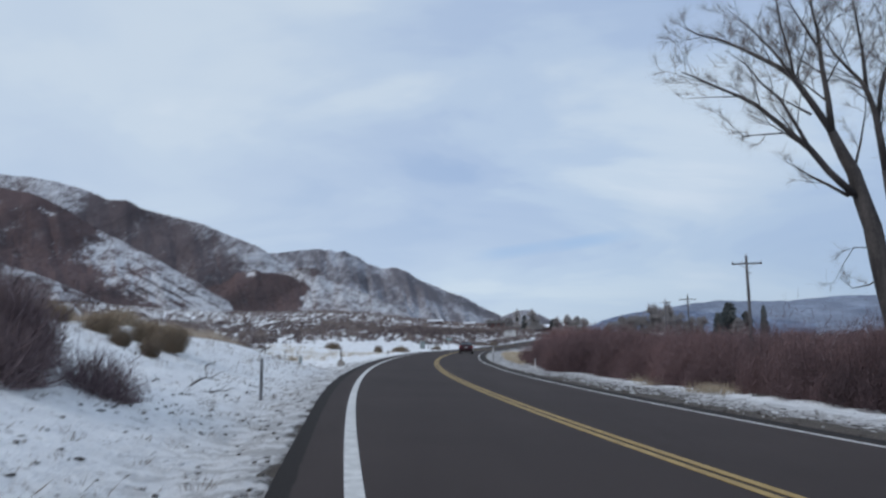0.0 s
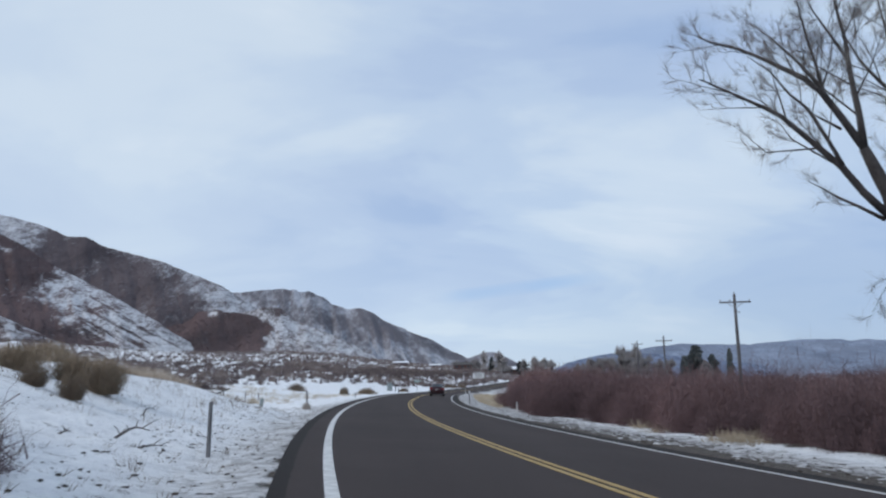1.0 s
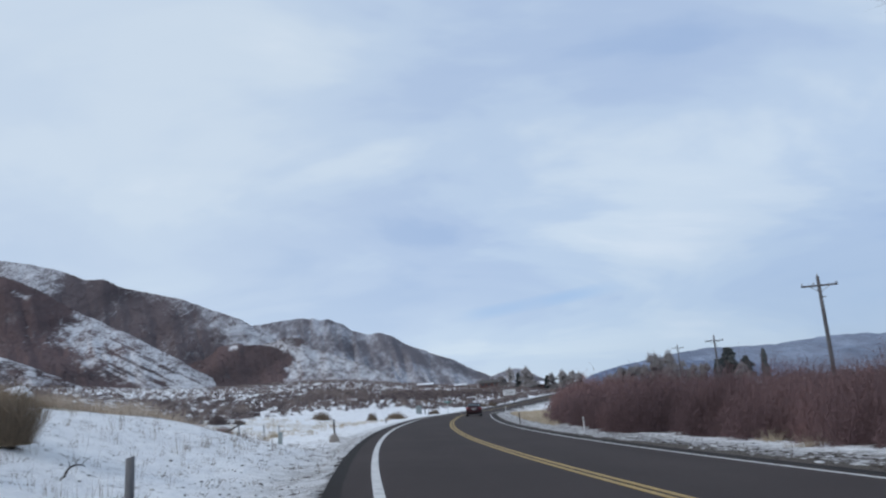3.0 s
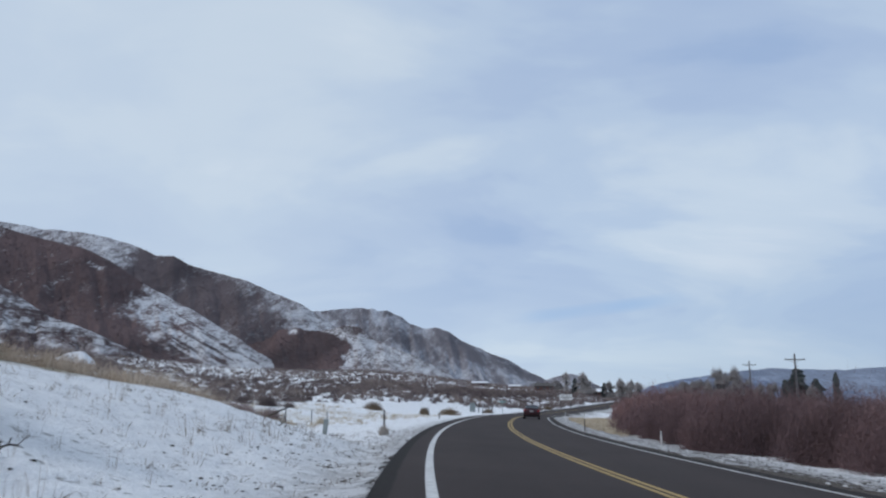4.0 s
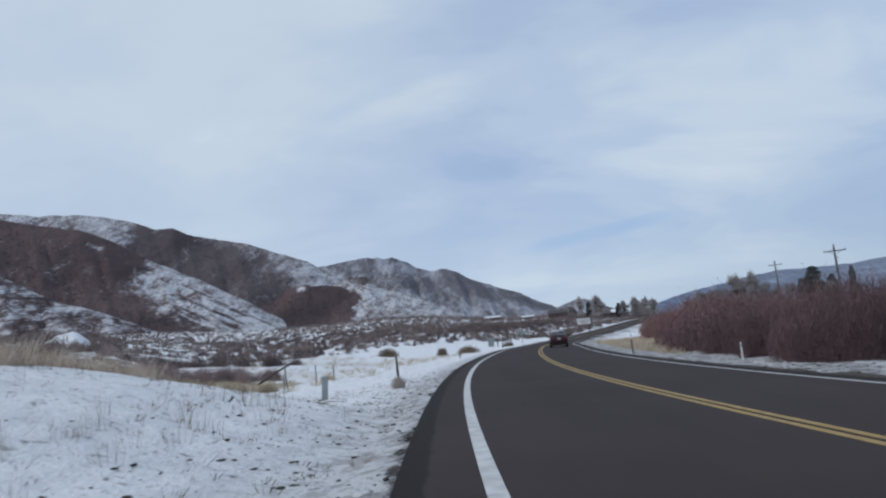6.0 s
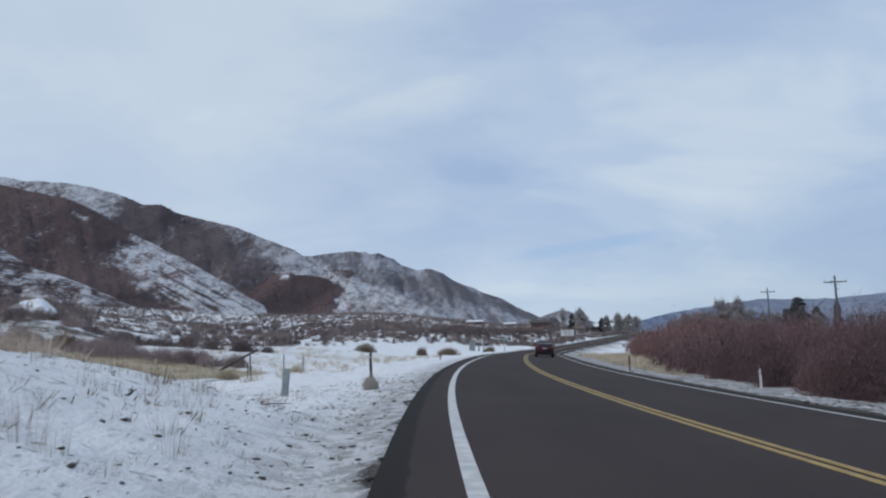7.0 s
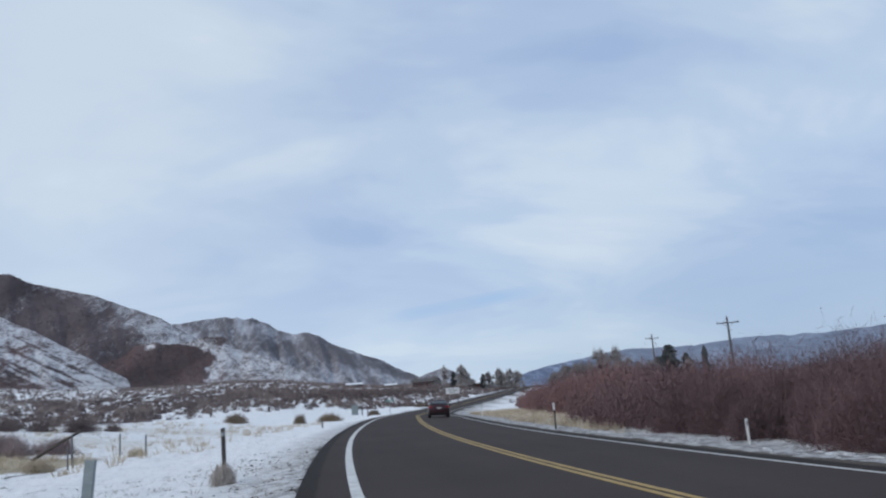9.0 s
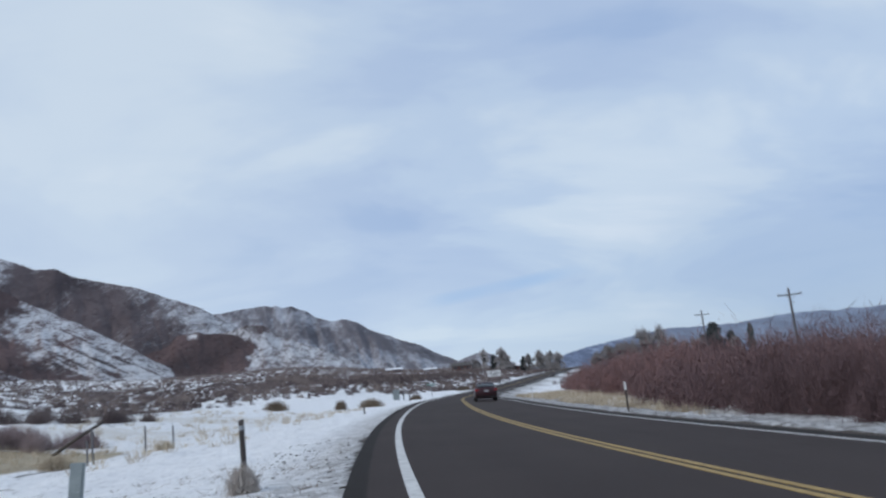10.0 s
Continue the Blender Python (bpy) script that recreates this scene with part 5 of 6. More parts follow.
def utility_pole(x, y, z_arm, turn, label):
    z = land_z(x, y)
    ob = thing("utility_pole", x, y, z, label, "utility pole", turn, "power line poles")
    h = z_arm - z
    bm = bmesh.new()
    tube(bm, [(0, 0, -0.6), (0.01, 0, h * 0.5), (0, 0.01, h + 0.62)], [0.15, 0.13, 0.10], 12)
    part("mast", bm, M_POLE, ob, smooth=True)
    bm = bmesh.new()
    box(bm, -1.12, 1.12, -0.17, -0.07, h - 0.06, h + 0.06, 0.01)
    arm = part("crossarm", bm, M_POLE, ob)
    for s in (-1.04, 1.04, -0.35):
        bm = bmesh.new()
        tube(bm, [(s, -0.12, h + 0.05), (s, -0.12, h + 0.11), (s, -0.12, h + 0.12), (s, -0.12, h + 0.19), (s, -0.12, h + 0.21)], [0.022, 0.022, 0.06, 0.055, 0.03], 10)
        part("insulator", bm, M_INSUL, arm, "pale porcelain insulator", True)
    for s in (-1, 1):
        bm = bmesh.new()
        tube(bm, [(s * 0.62, -0.17, h - 0.04), (s * 0.03, -0.14, h - 0.42)], [0.022, 0.022], 6)
        part("brace", bm, M_STEEL, ob)
    bm = bmesh.new()
    tube(bm, [(0, 0, h + 0.6), (0, 0, h + 0.68), (0, 0, h + 0.8)], [0.02, 0.055, 0.03], 8)
    part("top_insulator", bm, M_INSUL, ob, "pale porcelain insulator", True)
    bm = bmesh.new()
    box(bm, 0.1, 0.34, -0.03, 0.03, h - 0.78, h - 0.70, 0.01)
    part("bracket", bm, M_STEEL, ob)
    return ob


utility_pole(24.1, 60.1, 6.98, -14, "weathered wooden utility pole with crossarm rising from willows")
utility_pole(34.6, 108.3, 6.72, -14, "weathered wooden utility pole with crossarm behind willows")
utility_pole(45.15, 156.0, 8.64, -14, "distant wooden utility pole with crossarm above brush")


# ---- the big cottonwood ----
def grow(limb, radius, level, chunks, twigs, spread=1.0):
    """Side branches along a limb, then twigs. limb: list of Vectors."""
    total = sum((b - a).length for a, b in zip(limb, limb[1:]))
    if level == 0 or total < 0.5:
        n = max(16, int(total / 0.017))
        for _ in range(n):
            t = rng.uniform(0.15, 1.0)
            i = min(int(t * (len(limb) - 1)), len(limb) - 2)
            p = limb[i].lerp(limb[i + 1], t * (len(limb) - 1) - i)
            d = (limb[i + 1] - limb[i]).normalized()
            q = (d * 0.8 + Vector(rng.normal(0, 0.55, 3)) + Vector((0, 0, 0.15))).normalized() * rng.uniform(0.25, 0.8)
            twigs.append((p, p + q * 0.5 + Vector(rng.normal(0, 0.02, 3)), p + q))
        return
    n = max(3, int(total / (0.62 if level > 1 else 0.4)))
    for k in range(n):
        t = min(0.98, (k + rng.uniform(0.3, 1.0)) / n * 0.86 + 0.14)
        i = min(int(t * (len(limb) - 1)), len(limb) - 2)
        p = limb[i].lerp(limb[i + 1], t * (len(limb) - 1) - i)
        d = (limb[i + 1] - limb[i]).normalized()
        side = Vector(rng.normal(0, 1, 3))
        side = (side - d * side.dot(d)).normalized()
        way = (d * 0.85 + side * rng.uniform(0.5, 0.85) * spread + Vector((0, 0, 0.12))).normalized()
        length = total * rng.uniform(0.24, 0.46) * (1.15 - 0.6 * t)
        length = max(length, 0.35)
        bend = Vector(rng.normal(0, 0.10, 3)) * length
        pts = [p, p + way * length * 0.5 + bend, p + way * length + Vector((0, 0, 0.10 * length))]
        r = radius * (1 - 0.75 * t) * 0.36
        chunks.append((pts, max(r, 0.0055), 0.0025))
        grow(pts, max(r, 0.006), level - 1, chunks, twigs, spread)


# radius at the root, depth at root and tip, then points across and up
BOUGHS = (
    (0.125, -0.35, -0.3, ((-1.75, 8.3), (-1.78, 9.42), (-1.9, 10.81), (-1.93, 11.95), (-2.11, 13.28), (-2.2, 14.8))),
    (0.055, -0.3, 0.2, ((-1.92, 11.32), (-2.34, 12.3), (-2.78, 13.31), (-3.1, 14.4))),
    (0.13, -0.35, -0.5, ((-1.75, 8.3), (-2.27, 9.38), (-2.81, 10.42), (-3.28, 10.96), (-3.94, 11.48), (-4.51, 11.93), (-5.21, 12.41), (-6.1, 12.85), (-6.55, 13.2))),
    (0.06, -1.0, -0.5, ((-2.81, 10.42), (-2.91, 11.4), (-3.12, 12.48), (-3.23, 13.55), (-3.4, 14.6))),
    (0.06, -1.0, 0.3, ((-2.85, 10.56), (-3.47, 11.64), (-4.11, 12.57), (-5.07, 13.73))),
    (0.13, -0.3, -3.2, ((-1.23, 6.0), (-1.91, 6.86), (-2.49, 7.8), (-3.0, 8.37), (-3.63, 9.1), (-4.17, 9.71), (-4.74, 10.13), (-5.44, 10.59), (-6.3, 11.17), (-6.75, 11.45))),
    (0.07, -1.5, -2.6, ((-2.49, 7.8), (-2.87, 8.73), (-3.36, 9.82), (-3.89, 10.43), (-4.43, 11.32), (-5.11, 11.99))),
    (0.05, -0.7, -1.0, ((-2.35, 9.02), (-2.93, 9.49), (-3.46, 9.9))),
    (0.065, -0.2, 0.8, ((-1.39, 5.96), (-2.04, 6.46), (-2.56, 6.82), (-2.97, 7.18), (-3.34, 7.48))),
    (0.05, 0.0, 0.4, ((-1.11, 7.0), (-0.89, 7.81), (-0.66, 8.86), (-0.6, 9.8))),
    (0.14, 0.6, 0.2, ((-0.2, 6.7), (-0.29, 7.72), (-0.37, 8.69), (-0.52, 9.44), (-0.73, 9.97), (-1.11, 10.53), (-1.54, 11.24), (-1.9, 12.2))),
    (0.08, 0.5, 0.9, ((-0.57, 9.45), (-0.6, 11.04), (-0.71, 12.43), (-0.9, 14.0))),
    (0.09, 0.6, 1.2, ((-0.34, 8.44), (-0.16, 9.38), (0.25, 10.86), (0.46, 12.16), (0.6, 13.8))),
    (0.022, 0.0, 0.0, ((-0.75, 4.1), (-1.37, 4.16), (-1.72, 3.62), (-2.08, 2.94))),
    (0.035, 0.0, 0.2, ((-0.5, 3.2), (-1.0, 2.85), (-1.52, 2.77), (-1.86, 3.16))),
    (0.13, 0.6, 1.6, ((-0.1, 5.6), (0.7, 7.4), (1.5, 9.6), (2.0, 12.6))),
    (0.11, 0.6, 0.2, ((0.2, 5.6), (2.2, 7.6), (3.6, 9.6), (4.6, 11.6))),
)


def cottonwood():
    bx, by = 15.4, 25.2
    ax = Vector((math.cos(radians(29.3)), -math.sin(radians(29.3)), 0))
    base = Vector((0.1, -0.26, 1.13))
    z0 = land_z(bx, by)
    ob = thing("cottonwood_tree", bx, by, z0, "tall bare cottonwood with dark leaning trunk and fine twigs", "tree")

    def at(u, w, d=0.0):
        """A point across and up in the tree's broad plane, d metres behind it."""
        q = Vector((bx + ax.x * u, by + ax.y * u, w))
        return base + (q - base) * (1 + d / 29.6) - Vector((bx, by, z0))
    bm = bmesh.new()
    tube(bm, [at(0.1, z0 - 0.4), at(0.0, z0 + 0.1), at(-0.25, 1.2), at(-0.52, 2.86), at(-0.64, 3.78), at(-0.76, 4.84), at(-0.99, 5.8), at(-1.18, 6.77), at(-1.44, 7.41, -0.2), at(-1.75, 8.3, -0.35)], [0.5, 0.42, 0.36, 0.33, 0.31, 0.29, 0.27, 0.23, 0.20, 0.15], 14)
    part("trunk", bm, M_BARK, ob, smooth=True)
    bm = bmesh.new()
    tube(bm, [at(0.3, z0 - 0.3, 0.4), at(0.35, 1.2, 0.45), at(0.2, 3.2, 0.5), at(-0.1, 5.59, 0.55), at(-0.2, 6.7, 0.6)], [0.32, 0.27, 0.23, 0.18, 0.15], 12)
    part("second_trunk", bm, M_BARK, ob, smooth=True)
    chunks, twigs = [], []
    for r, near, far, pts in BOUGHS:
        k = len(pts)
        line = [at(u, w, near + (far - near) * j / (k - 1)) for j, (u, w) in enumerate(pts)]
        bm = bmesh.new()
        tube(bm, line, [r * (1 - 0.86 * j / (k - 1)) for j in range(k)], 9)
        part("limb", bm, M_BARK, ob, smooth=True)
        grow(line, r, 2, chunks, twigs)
    bm = bmesh.new()
    for pts, r0, r1 in chunks:
        tube(bm, pts, [r0, (r0 + r1) / 2, r1], 5, False)
    tagged(part("branch_web", bm, M_BARK, ob, "thin dark branches", True), kind="stuff")
    b, m, t = (np.array([[*w[k]] for w in twigs]) for k in range(3))
    v, f = blades(b, t, np.full(len(b), 0.0040))
    tagged(part("twig_web", quick_mesh("twig_web", v, f, M_TWIG), M_TWIG, ob, "fine grey-brown twigs"), kind="stuff")


cottonwood()

# ---- distant trees and houses ----
def spot(az, d):
    return EYE[0] + d * math.sin(radians(az)), EYE[1] + d * math.cos(radians(az))


def bare_tree(az, d, top_el, width, label, tone=0.5, count=520, group="bare trees beyond the road"):
    """A leafless tree far off: trunk, a few limbs, a hazy crown of twigs with gaps."""
    x, y = spot(az, d)
    z = land_z(x, y)
    h = EYE[2] + d * math.tan(radians(top_el)) - z
    ob = thing("bare_tree", x, y, z, label, "tree", group=group)
    bm = bmesh.new()
    tube(bm, [(0, 0, -0.4), (0.02 * h, 0, h * 0.25), (0, 0.02 * h, h * 0.55)], [h * 0.028, h * 0.02, h * 0.010], 8)
    part("trunk", bm, M_BARK, ob, smooth=True)
    lumps, n = [], 30
    for k in range(n):
        a = rng.uniform(0, 6.28)
        q = rng.uniform(0.1, 0.84)
        reach = width * rng.uniform(0.04, 0.38) * math.sin(math.pi * (0.24 + 0.68 * q))
        t = Vector((math.cos(a) * reach, math.sin(a) * reach, h * q))
        bm = bmesh.new()
        s = Vector((0, 0, min(t.z * 0.7, h * rng.uniform(0.15, 0.42))))
        tube(bm, [s, s.lerp(t, 0.5) + Vector((0, 0, 0.03 * h)), t], [h * 0.012, h * 0.009, h * 0.004], 6)
        part("limb", bm, M_BARK, ob, smooth=True)
        lumps.append((t.x, t.y, t.z - h * 0.12))
    c = np.array(lumps)
    hh = np.minimum(rng.uniform(0.22, 0.36, n) * h, h - c[:, 2])
    c[:, 2] = np.maximum(c[:, 2], 0)
    # the raised tone pales the crown further, as painted haze
    v, f, t = domes(c, hh, width * rng.uniform(0.14, 0.34, n), 11 * count // n, d * 0.00010, np.full(n, tone + 0.24), 0.8, 0.05, 1.7, 0.22)
    part("twig_crown", quick_mesh("twig_crown", v, f, M_FARTWIG, False, {"tone": t}), M_FARTWIG, ob)
    return ob


def conifer(az, d, top_el, width, label, group="dark conifers"):
    x, y = spot(az, d)
    z = land_z(x, y)
    h = EYE[2] + d * math.tan(radians(top_el)) - z
    ob = thing("conifer", x, y, z, label, "tree", group=group)
    bm = bmesh.new()
    tube(bm, [(0, 0, -0.3), (0, 0, h * 0.9)], [h * 0.03, h * 0.008], 8)
    part("trunk", bm, M_BARK, ob, smooth=True)
    n = 1000
    t = rng.uniform(0.0, 1, n) ** 0.8
    a = rng.uniform(0, 6.28, n)
    reach = width / 2 * (1.02 - t) ** 0.40 * (0.72 + 0.4 * np.sin(17 * t + 3 * np.sin(a + az)) * np.cos(2 * a + az)) * rng.uniform(0.4, 1.3, n) + 0.05 * width
    start = np.stack([0 * t, 0 * t, h * (0.06 + 0.9 * t)], 1)
    tip = np.stack([np.cos(a) * reach, np.sin(a) * reach, h * (0.04 + 0.9 * t) - reach * 0.18 + h * 0.05 * (t > 0.95)], 1)
    mid = (start + tip) / 2 + np.array([[0, 0, 0.02 * h]])
    v, f = spikes(start, mid, tip, np.full(n, h * 0.012), np.full(n, h * 0.034))
    tone = np.repeat(np.clip(rng.normal(0.45, 0.2, n), 0, 1), 7)
    part("needle_crown", quick_mesh("needle_crown", v, f, M_CONIFER, False, {"tone": tone}), M_CONIFER, ob)
    return ob


def house(az, d, width, depth, eave, rise, turn, wall, roof, label, windows=3):
    x, y = spot(az, d)
    z = land_z(x, y)
    ob = thing("house", x, y, z, label, "house", turn)
    w, p = width / 2, depth / 2
    bm = bmesh.new()
    vs = [bm.verts.new(c) for c in ((-w, -p, -1), (w, -p, -1), (w, p, -1), (-w, p, -1), (-w, -p, eave), (w, -p, eave), (w, p, eave), (-w, p, eave), (-w, 0, eave + rise), (w, 0, eave + rise))]
    for q in ((0, 1, 5, 4), (2, 3, 7, 6), (1, 2, 6, 9, 5), (3, 0, 4, 8, 7)):
        bm.faces.new([vs[i] for i in q])
    part("wall", bm, wall, ob)
    slope = math.atan2(rise, p)
    for s in (-1, 1):
        bm = bmesh.new()
        over = 0.5
        run = math.hypot(p, rise) + over
        box(bm, -w - over, w + over, 0, run, 0.0, 0.28, 0.03, pose(0, 0, eave + rise + 0.02, 0, 0, 0 if s > 0 else 180) @ pose(0, 0, 0, -math.degrees(slope), 0, 0))
        part("roof_slope", bm, roof, ob)
    for k in range(windows):
        u = -w + width * (k + 0.5) / windows
        bm = bmesh.new()
        box(bm, u - 0.75, u + 0.75, -p - 0.06, -p + 0.05, eave * 0.38, eave * 0.80, 0.02)
        win = part("window", bm, M_ROOF, ob, "dark framed window")
        bm = bmesh.new()
        box(bm, u - 0.62, u + 0.62, -p - 0.075, -p - 0.055, eave * 0.43, eave * 0.76)
        part("pane", bm, M_PANE, win)
    bm = bmesh.new()
    box(bm, w * 0.4 - 0.35, w * 0.4 + 0.35, 0.1, 0.8, eave + rise * 0.5, eave + rise + 0.9, 0.03)
    part("chimney", bm, wall, ob)
    return ob


house(4.4, 430, 10, 8, 2.7, 1.5, -6, M_HOUSEWALL, M_ROOF, "dark reddish-brown house among bare trees")
house(8.45, 440, 9, 8, 2.6, 1.5, -10, M_HOUSEWALL, M_ROOFSNOW, "brown house with a snow-covered roof beside trees", 2)
house(-0.4, 520, 10, 7, 1.8, 0.9, 4, M_HOUSEWALL, M_ROOFSNOW, "low reddish-brown house with snow on its roof", 4)
house(2.2, 560, 8, 6, 1.6, 0.8, -4, M_HOUSEWALL, M_ROOFSNOW, "low brown house with snow on its roof", 3)
house(17.6, 290, 11, 8, 2.6, 1.2, -20, M_HOUSEPALE, M_ROOFSNOW, "pale low building with a snow-covered roof behind willows", 4)

bare_tree(6.0, 440, 2.8, 7, "tall thin bare tree behind a house", 0.62, 500)
bare_tree(7.35, 400, 2.72, 10, "tall grey leafless cottonwood beyond the road", 0.42, 1300)
bare_tree(7.75, 415, 2.2, 7, "grey leafless tree beside a taller one", 0.28, 700)
bare_tree(9.95, 420, 2.28, 10, "round grey leafless tree beyond the road", 0.42, 1100)
bare_tree(10.6, 415, 2.25, 9, "round grey leafless tree beyond the road", 0.45, 1000)
bare_tree(11.2, 410, 1.95, 8, "round grey leafless tree beyond the road", 0.45, 900)
bare_tree(9.1, 410, 2.05, 8, "dark leafless tree beside a snowy roof", 0.12, 1100)
bare_tree(5.35, 445, 2.05, 8, "dark leafless tree beside a house", 0.14, 800)
bare_tree(3.9, 450, 1.95, 8, "dark leafless tree beside a house", 0.14, 700)
for a, d, e, w, t in ((14.5, 300, 2.3, 9, 0.30), (15.2, 290, 2.3, 9, 0.32), (15.9, 300, 2.45, 9, 0.32), (16.75, 290, 3.15, 9, 0.42), (17.3, 295, 2.75, 9, 0.40), (18.0, 285, 3.2, 8, 0.44), (18.5, 300, 2.35, 10, 0.36), (19.4, 310, 1.95, 9, 0.30), (13.7, 280, 1.9, 8, 0.28), (20.3, 300, 1.95, 9, 0.30), (22.6, 310, 1.8, 9, 0.28)):
    bare_tree(a, d, e, w, "grey-brown leafless tree standing above the willows", t * 0.5, 1200, "bare trees above the willows")
conifer(6.65, 405, 2.1, 4.4, "small dark conifer beyond the road")
conifer(8.75, 420, 1.75, 5, "short dark conifer near a snowy roof")
conifer(21.75, 390, 2.62, 14, "broad dark conifer above the willows")
conifer(22.9, 395, 1.95, 9, "dark conifer beside a taller one above the willows")
conifer(24.1, 390, 2.35, 5, "narrow dark conifer above the willows")
conifer(21.0, 380, 1.9, 7, "short dark conifer above the willows")
for a, d, e in ((-7.9, 830, 2.35), (-7.0, 800, 2.25), (-6.3, 835, 2.2), (-5.7, 790, 2.1), (-4.9, 850, 2.15), (-3.0, 900, 2.0)):
    conifer(a, d, e, 6, "small dark conifer on a snowy slope", "conifers on the slope")


# ---- the car ----
def loft(bm, rings):
    """Skin over rings of equal counts, open rings mirrored across x by the caller; ends closed."""
    rows = [[bm.verts.new(p) for p in r] for r in rings]
    for a, b in zip(rows, rows[1:]):
        n = len(a)
        for k in range(n):
            bm.faces.new((a[k], a[(k + 1) % n], b[(k + 1) % n], b[k]))
    bm.faces.new(rows[0][::-1])
    bm.faces.new(rows[-1])


def body_ring(y, half, low, sill, belt, top):
    side = [(half * 0.86, low), (half * 0.97, sill), (half, (sill + belt) / 2), (half * 0.975, belt - 0.05), (half * 0.90, belt + (top - belt) * 0.55), (half * 0.62, top), (half * 0.25, top + 0.012)]
    return [(x, y, z) for x, z in side] + [(-x, y, z) for x, z in side[::-1]]


def cabin_ring(y, half, base, top):
    side = [(half, base), (half * 0.985, base + (top - base) * 0.3), (half * 0.90, base + (top - base) * 0.72), (half * 0.80, top - 0.03), (half * 0.55, top), (half * 0.2, top + 0.012)]
    return [(x, y, z) for x, z in side] + [(-x, y, z) for x, z in side[::-1]]


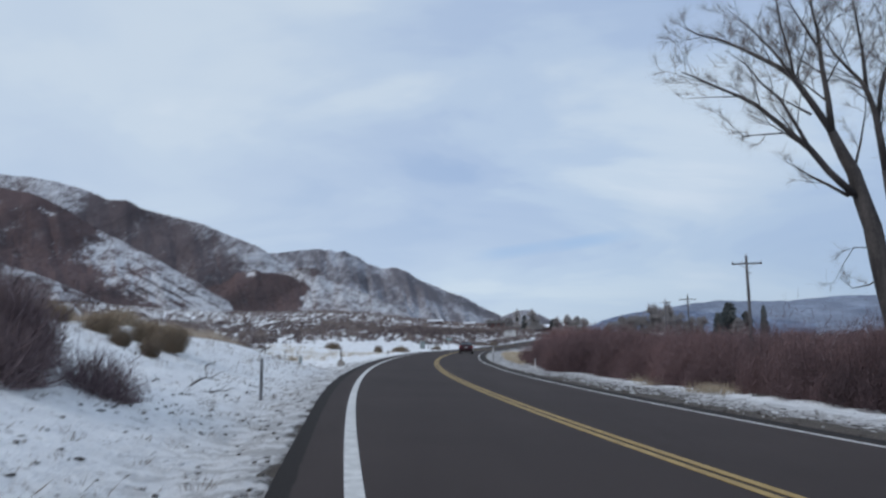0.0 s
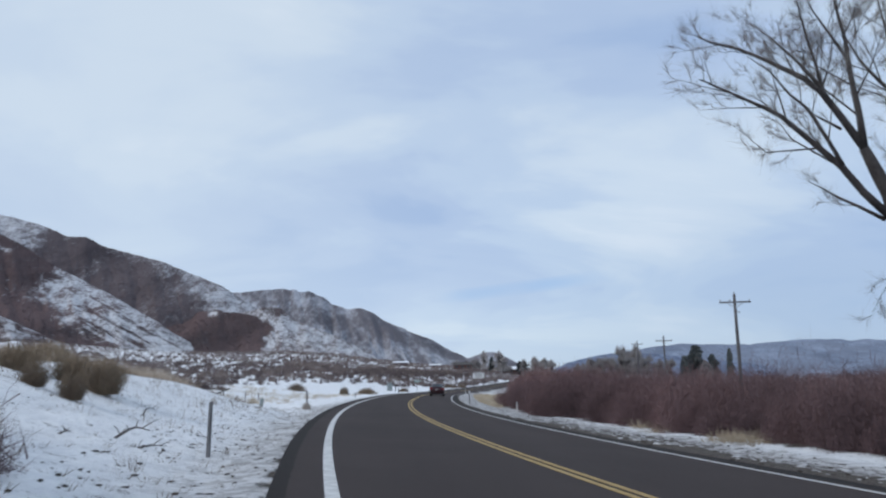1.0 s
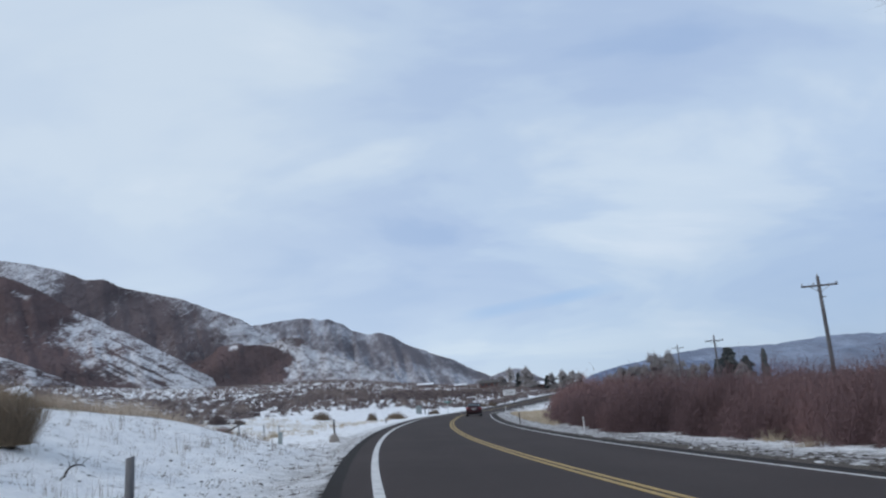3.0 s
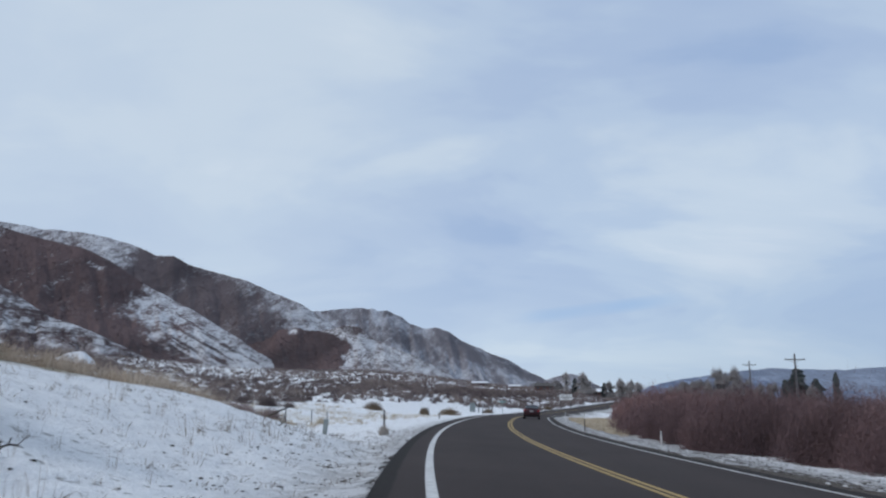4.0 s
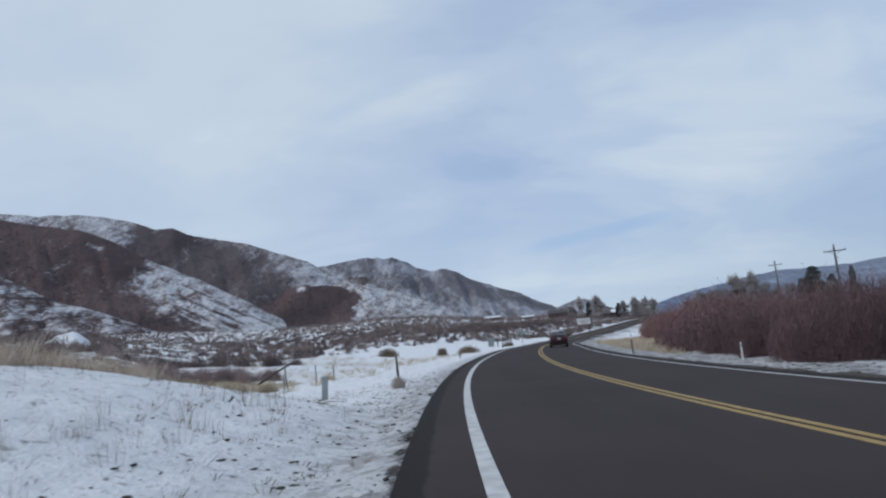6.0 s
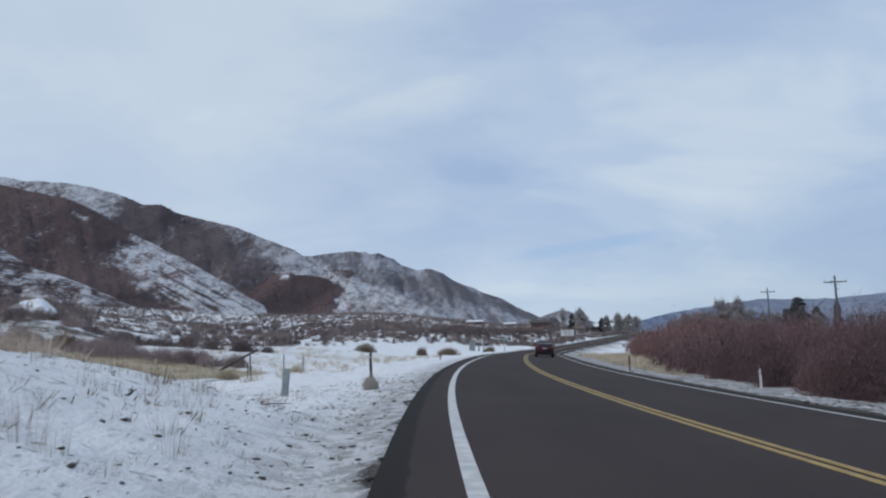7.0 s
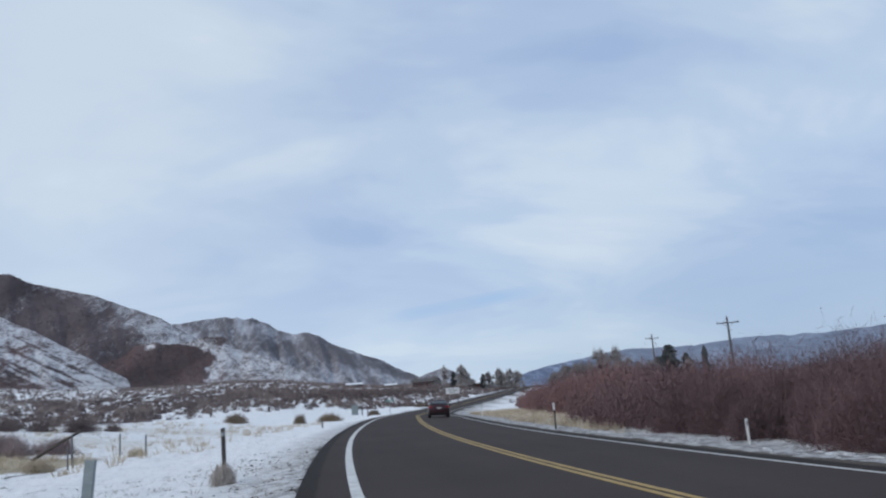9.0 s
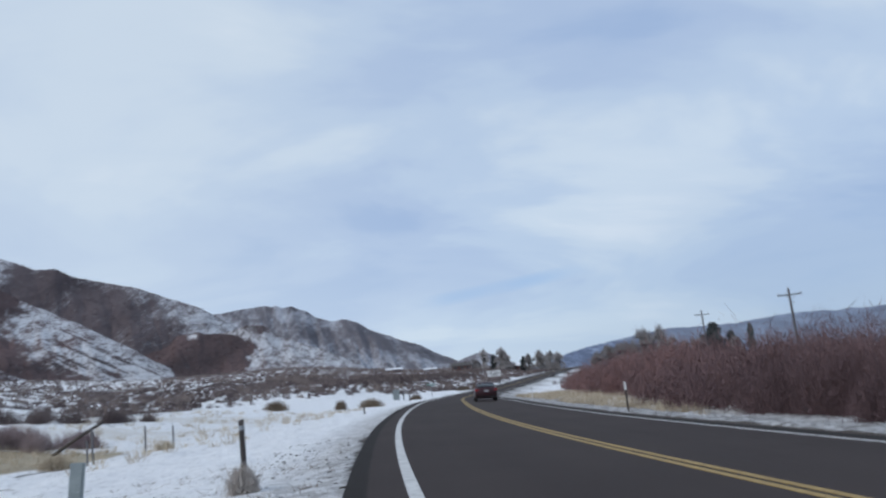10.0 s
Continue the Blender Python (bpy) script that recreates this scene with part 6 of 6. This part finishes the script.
def sedan(x, y, z, turn, tilt):
    """A four-door saloon; the nose points along +y."""
    ob = thing("sedan", x, y, z, "dark maroon four-door sedan driving along the asphalt road", "car", turn)
    ob.matrix_world = ob.matrix_world @ pose(0, 0, 0, 0, tilt, 0)
    bm = bmesh.new()
    loft(bm, [body_ring(*r) for r in (
        (-2.28, 0.70, 0.42, 0.52, 0.80, 0.88), (-2.22, 0.82, 0.30, 0.42, 0.95, 1.04), (-2.00, 0.87, 0.24, 0.34, 1.00, 1.07), (-1.60, 0.885, 0.22, 0.32, 0.98, 1.05),
        (-0.9, 0.89, 0.20, 0.30, 0.95, 0.99), (0.0, 0.89, 0.20, 0.30, 0.93, 0.96), (0.9, 0.885, 0.20, 0.30, 0.91, 0.96), (1.5, 0.875, 0.22, 0.32, 0.86, 0.92), (2.0, 0.83, 0.24, 0.36, 0.76, 0.82), (2.25, 0.70, 0.32, 0.42, 0.62, 0.68), (2.31, 0.55, 0.40, 0.46, 0.56, 0.60))])
    body = part("body", bm, M_CAR, ob, smooth=True)
    bm = bmesh.new()
    loft(bm, [cabin_ring(*r) for r in ((-1.78, 0.70, 1.00, 1.06), (-1.35, 0.74, 0.96, 1.26), (-0.85, 0.77, 0.94, 1.425), (-0.2, 0.785, 0.92, 1.465), (0.35, 0.78, 0.92, 1.43), (0.85, 0.76, 0.91, 1.20), (1.25, 0.72, 0.90, 0.97))])
    part("cabin_glass", bm, M_PANE, ob, "dark tinted windows", True)
    bm = bmesh.new()
    loft(bm, [[(sx * w, yy, zz) for sx, zz in ((1, t - 0.05), (0.8, t + 0.012), (0.3, t + 0.024), (-0.3, t + 0.024), (-0.8, t + 0.012), (-1, t - 0.05))] for yy, w, t in ((-0.98, 0.60, 1.40), (-0.7, 0.625, 1.455), (-0.2, 0.635, 1.475), (0.2, 0.63, 1.458), (0.42, 0.62, 1.415))])
    part("roof", bm, M_CAR, ob, smooth=True)
    for s in (-1, 1):
        for pts, r in ((((0.60, -0.98, 1.40), (0.69, -1.45, 1.20), (0.72, -1.80, 1.04)), 0.035), (((0.62, 0.42, 1.415), (0.70, 0.85, 1.17), (0.74, 1.25, 0.96)), 0.03), (((0.655, -0.25, 1.45), (0.765, -0.28, 1.1), (0.80, -0.30, 0.94)), 0.028)):
            bm = bmesh.new()
            tube(bm, [(s * (a + 0.015), b, c) for a, b, c in pts], [r] * 3, 8)
            part("pillar", bm, M_CAR, ob, smooth=True)
        bm = bmesh.new()
        box(bm, s * 0.98 - 0.09, s * 0.98 + 0.09, 0.66, 0.78, 0.94, 1.07, 0.03)
        part("side_mirror", bm, M_CAR, ob)
        bm = bmesh.new()
        box(bm, s * 0.68 - 0.19, s * 0.68 + 0.17, -2.275, -2.06, 0.78, 0.95, 0.04)
        part("tail_lamp", bm, M_TAIL, ob, "red tail lamp")
        bm = bmesh.new()
        box(bm, s * 0.62 - 0.17, s * 0.62 + 0.17, 2.02, 2.22, 0.60, 0.72, 0.03)
        part("headlamp", bm, M_PLATE, ob, "clear headlamp")
        for dy in (-0.62, 0.42):
            bm = bmesh.new()
            box(bm, s * 0.892 - 0.012, s * 0.892 + 0.012, dy - 0.10, dy + 0.08, 0.80, 0.83, 0.006)
            part("door_handle", bm, M_CAR, ob)
        for wy in (-1.33, 1.36):
            hub = new("wheel")
            hub.parent = ob
            hub.matrix_local = pose(s * 0.775, wy, 0.325)
            bm = bmesh.new()
            prof = ((-0.10, 0.20), (-0.105, 0.27), (-0.085, 0.315), (-0.04, 0.327), (0.04, 0.327), (0.085, 0.315), (0.105, 0.27), (0.10, 0.20))
            rings = [[bm.verts.new((px, pr * math.cos(2 * math.pi * k / 28), pr * math.sin(2 * math.pi * k / 28))) for k in range(28)] for px, pr in prof]
            for a, b in zip(rings, rings[1:] + rings[:1]):
                for k in range(28):
                    bm.faces.new((a[k], a[(k + 1) % 28], b[(k + 1) % 28], b[k]))
            part("tyre", bm, M_TYRE, hub, smooth=True)
            bm = bmesh.new()
            tube(bm, [(s * 0.02, 0, 0), (s * 0.085, 0, 0)], [0.205, 0.20], 24)
            for k in range(5):
                box(bm, -0.012, 0.012, 0.03, 0.2, -0.03, 0.03, 0.006, pose(s * 0.095, 0, 0, 72 * k, 0, 0))
            tube(bm, [(s * 0.085, 0, 0), (s * 0.105, 0, 0)], [0.05, 0.045], 12)
            part("rim", bm, M_RIM, hub)
    bm = bmesh.new()
    box(bm, -0.66, 0.66, -2.20, -1.98, 1.06, 1.10, 0.015)
    part("boot_spoiler", bm, M_CAR, ob)
    bm = bmesh.new()
    box(bm, -0.80, 0.80, -2.31, -2.10, 0.34, 0.47, 0.04)
    part("rear_bumper", bm, M_TRIM, ob, "black lower bumper")
    bm = bmesh.new()
    box(bm, -0.17, 0.17, -2.30, -2.275, 0.74, 0.86, 0.008)
    plate = part("number_plate", bm, M_PLATE, ob, "pale licence plate")
    bm = bmesh.new()
    box(bm, -0.12, 0.12, -2.307, -2.301, 0.78, 0.82)
    part("text_bar", bm, M_SIGNDARK, plate)
    bm = bmesh.new()
    tube(bm, [(0, -0.75, 1.46), (0, -0.80, 1.50), (0, -0.88, 1.53)], [0.03, 0.022, 0.008], 8)
    part("roof_antenna", bm, M_TRIM, ob)
    bm = bmesh.new()
    tube(bm, [(0.5, -2.33, 0.33), (0.5, -2.1, 0.33)], [0.035, 0.035], 10)
    part("exhaust_pipe", bm, M_STEEL, ob)
    return ob


CAR_Y = 99.2
cp = road_point(np.array([CAR_Y]), np.array([5.3]))[0]
sedan(float(cp[0]), float(cp[1]), float(cp[2]), -math.degrees(math.atan(float(line_slope(CAR_Y)))), math.degrees(math.atan(CROSS)))
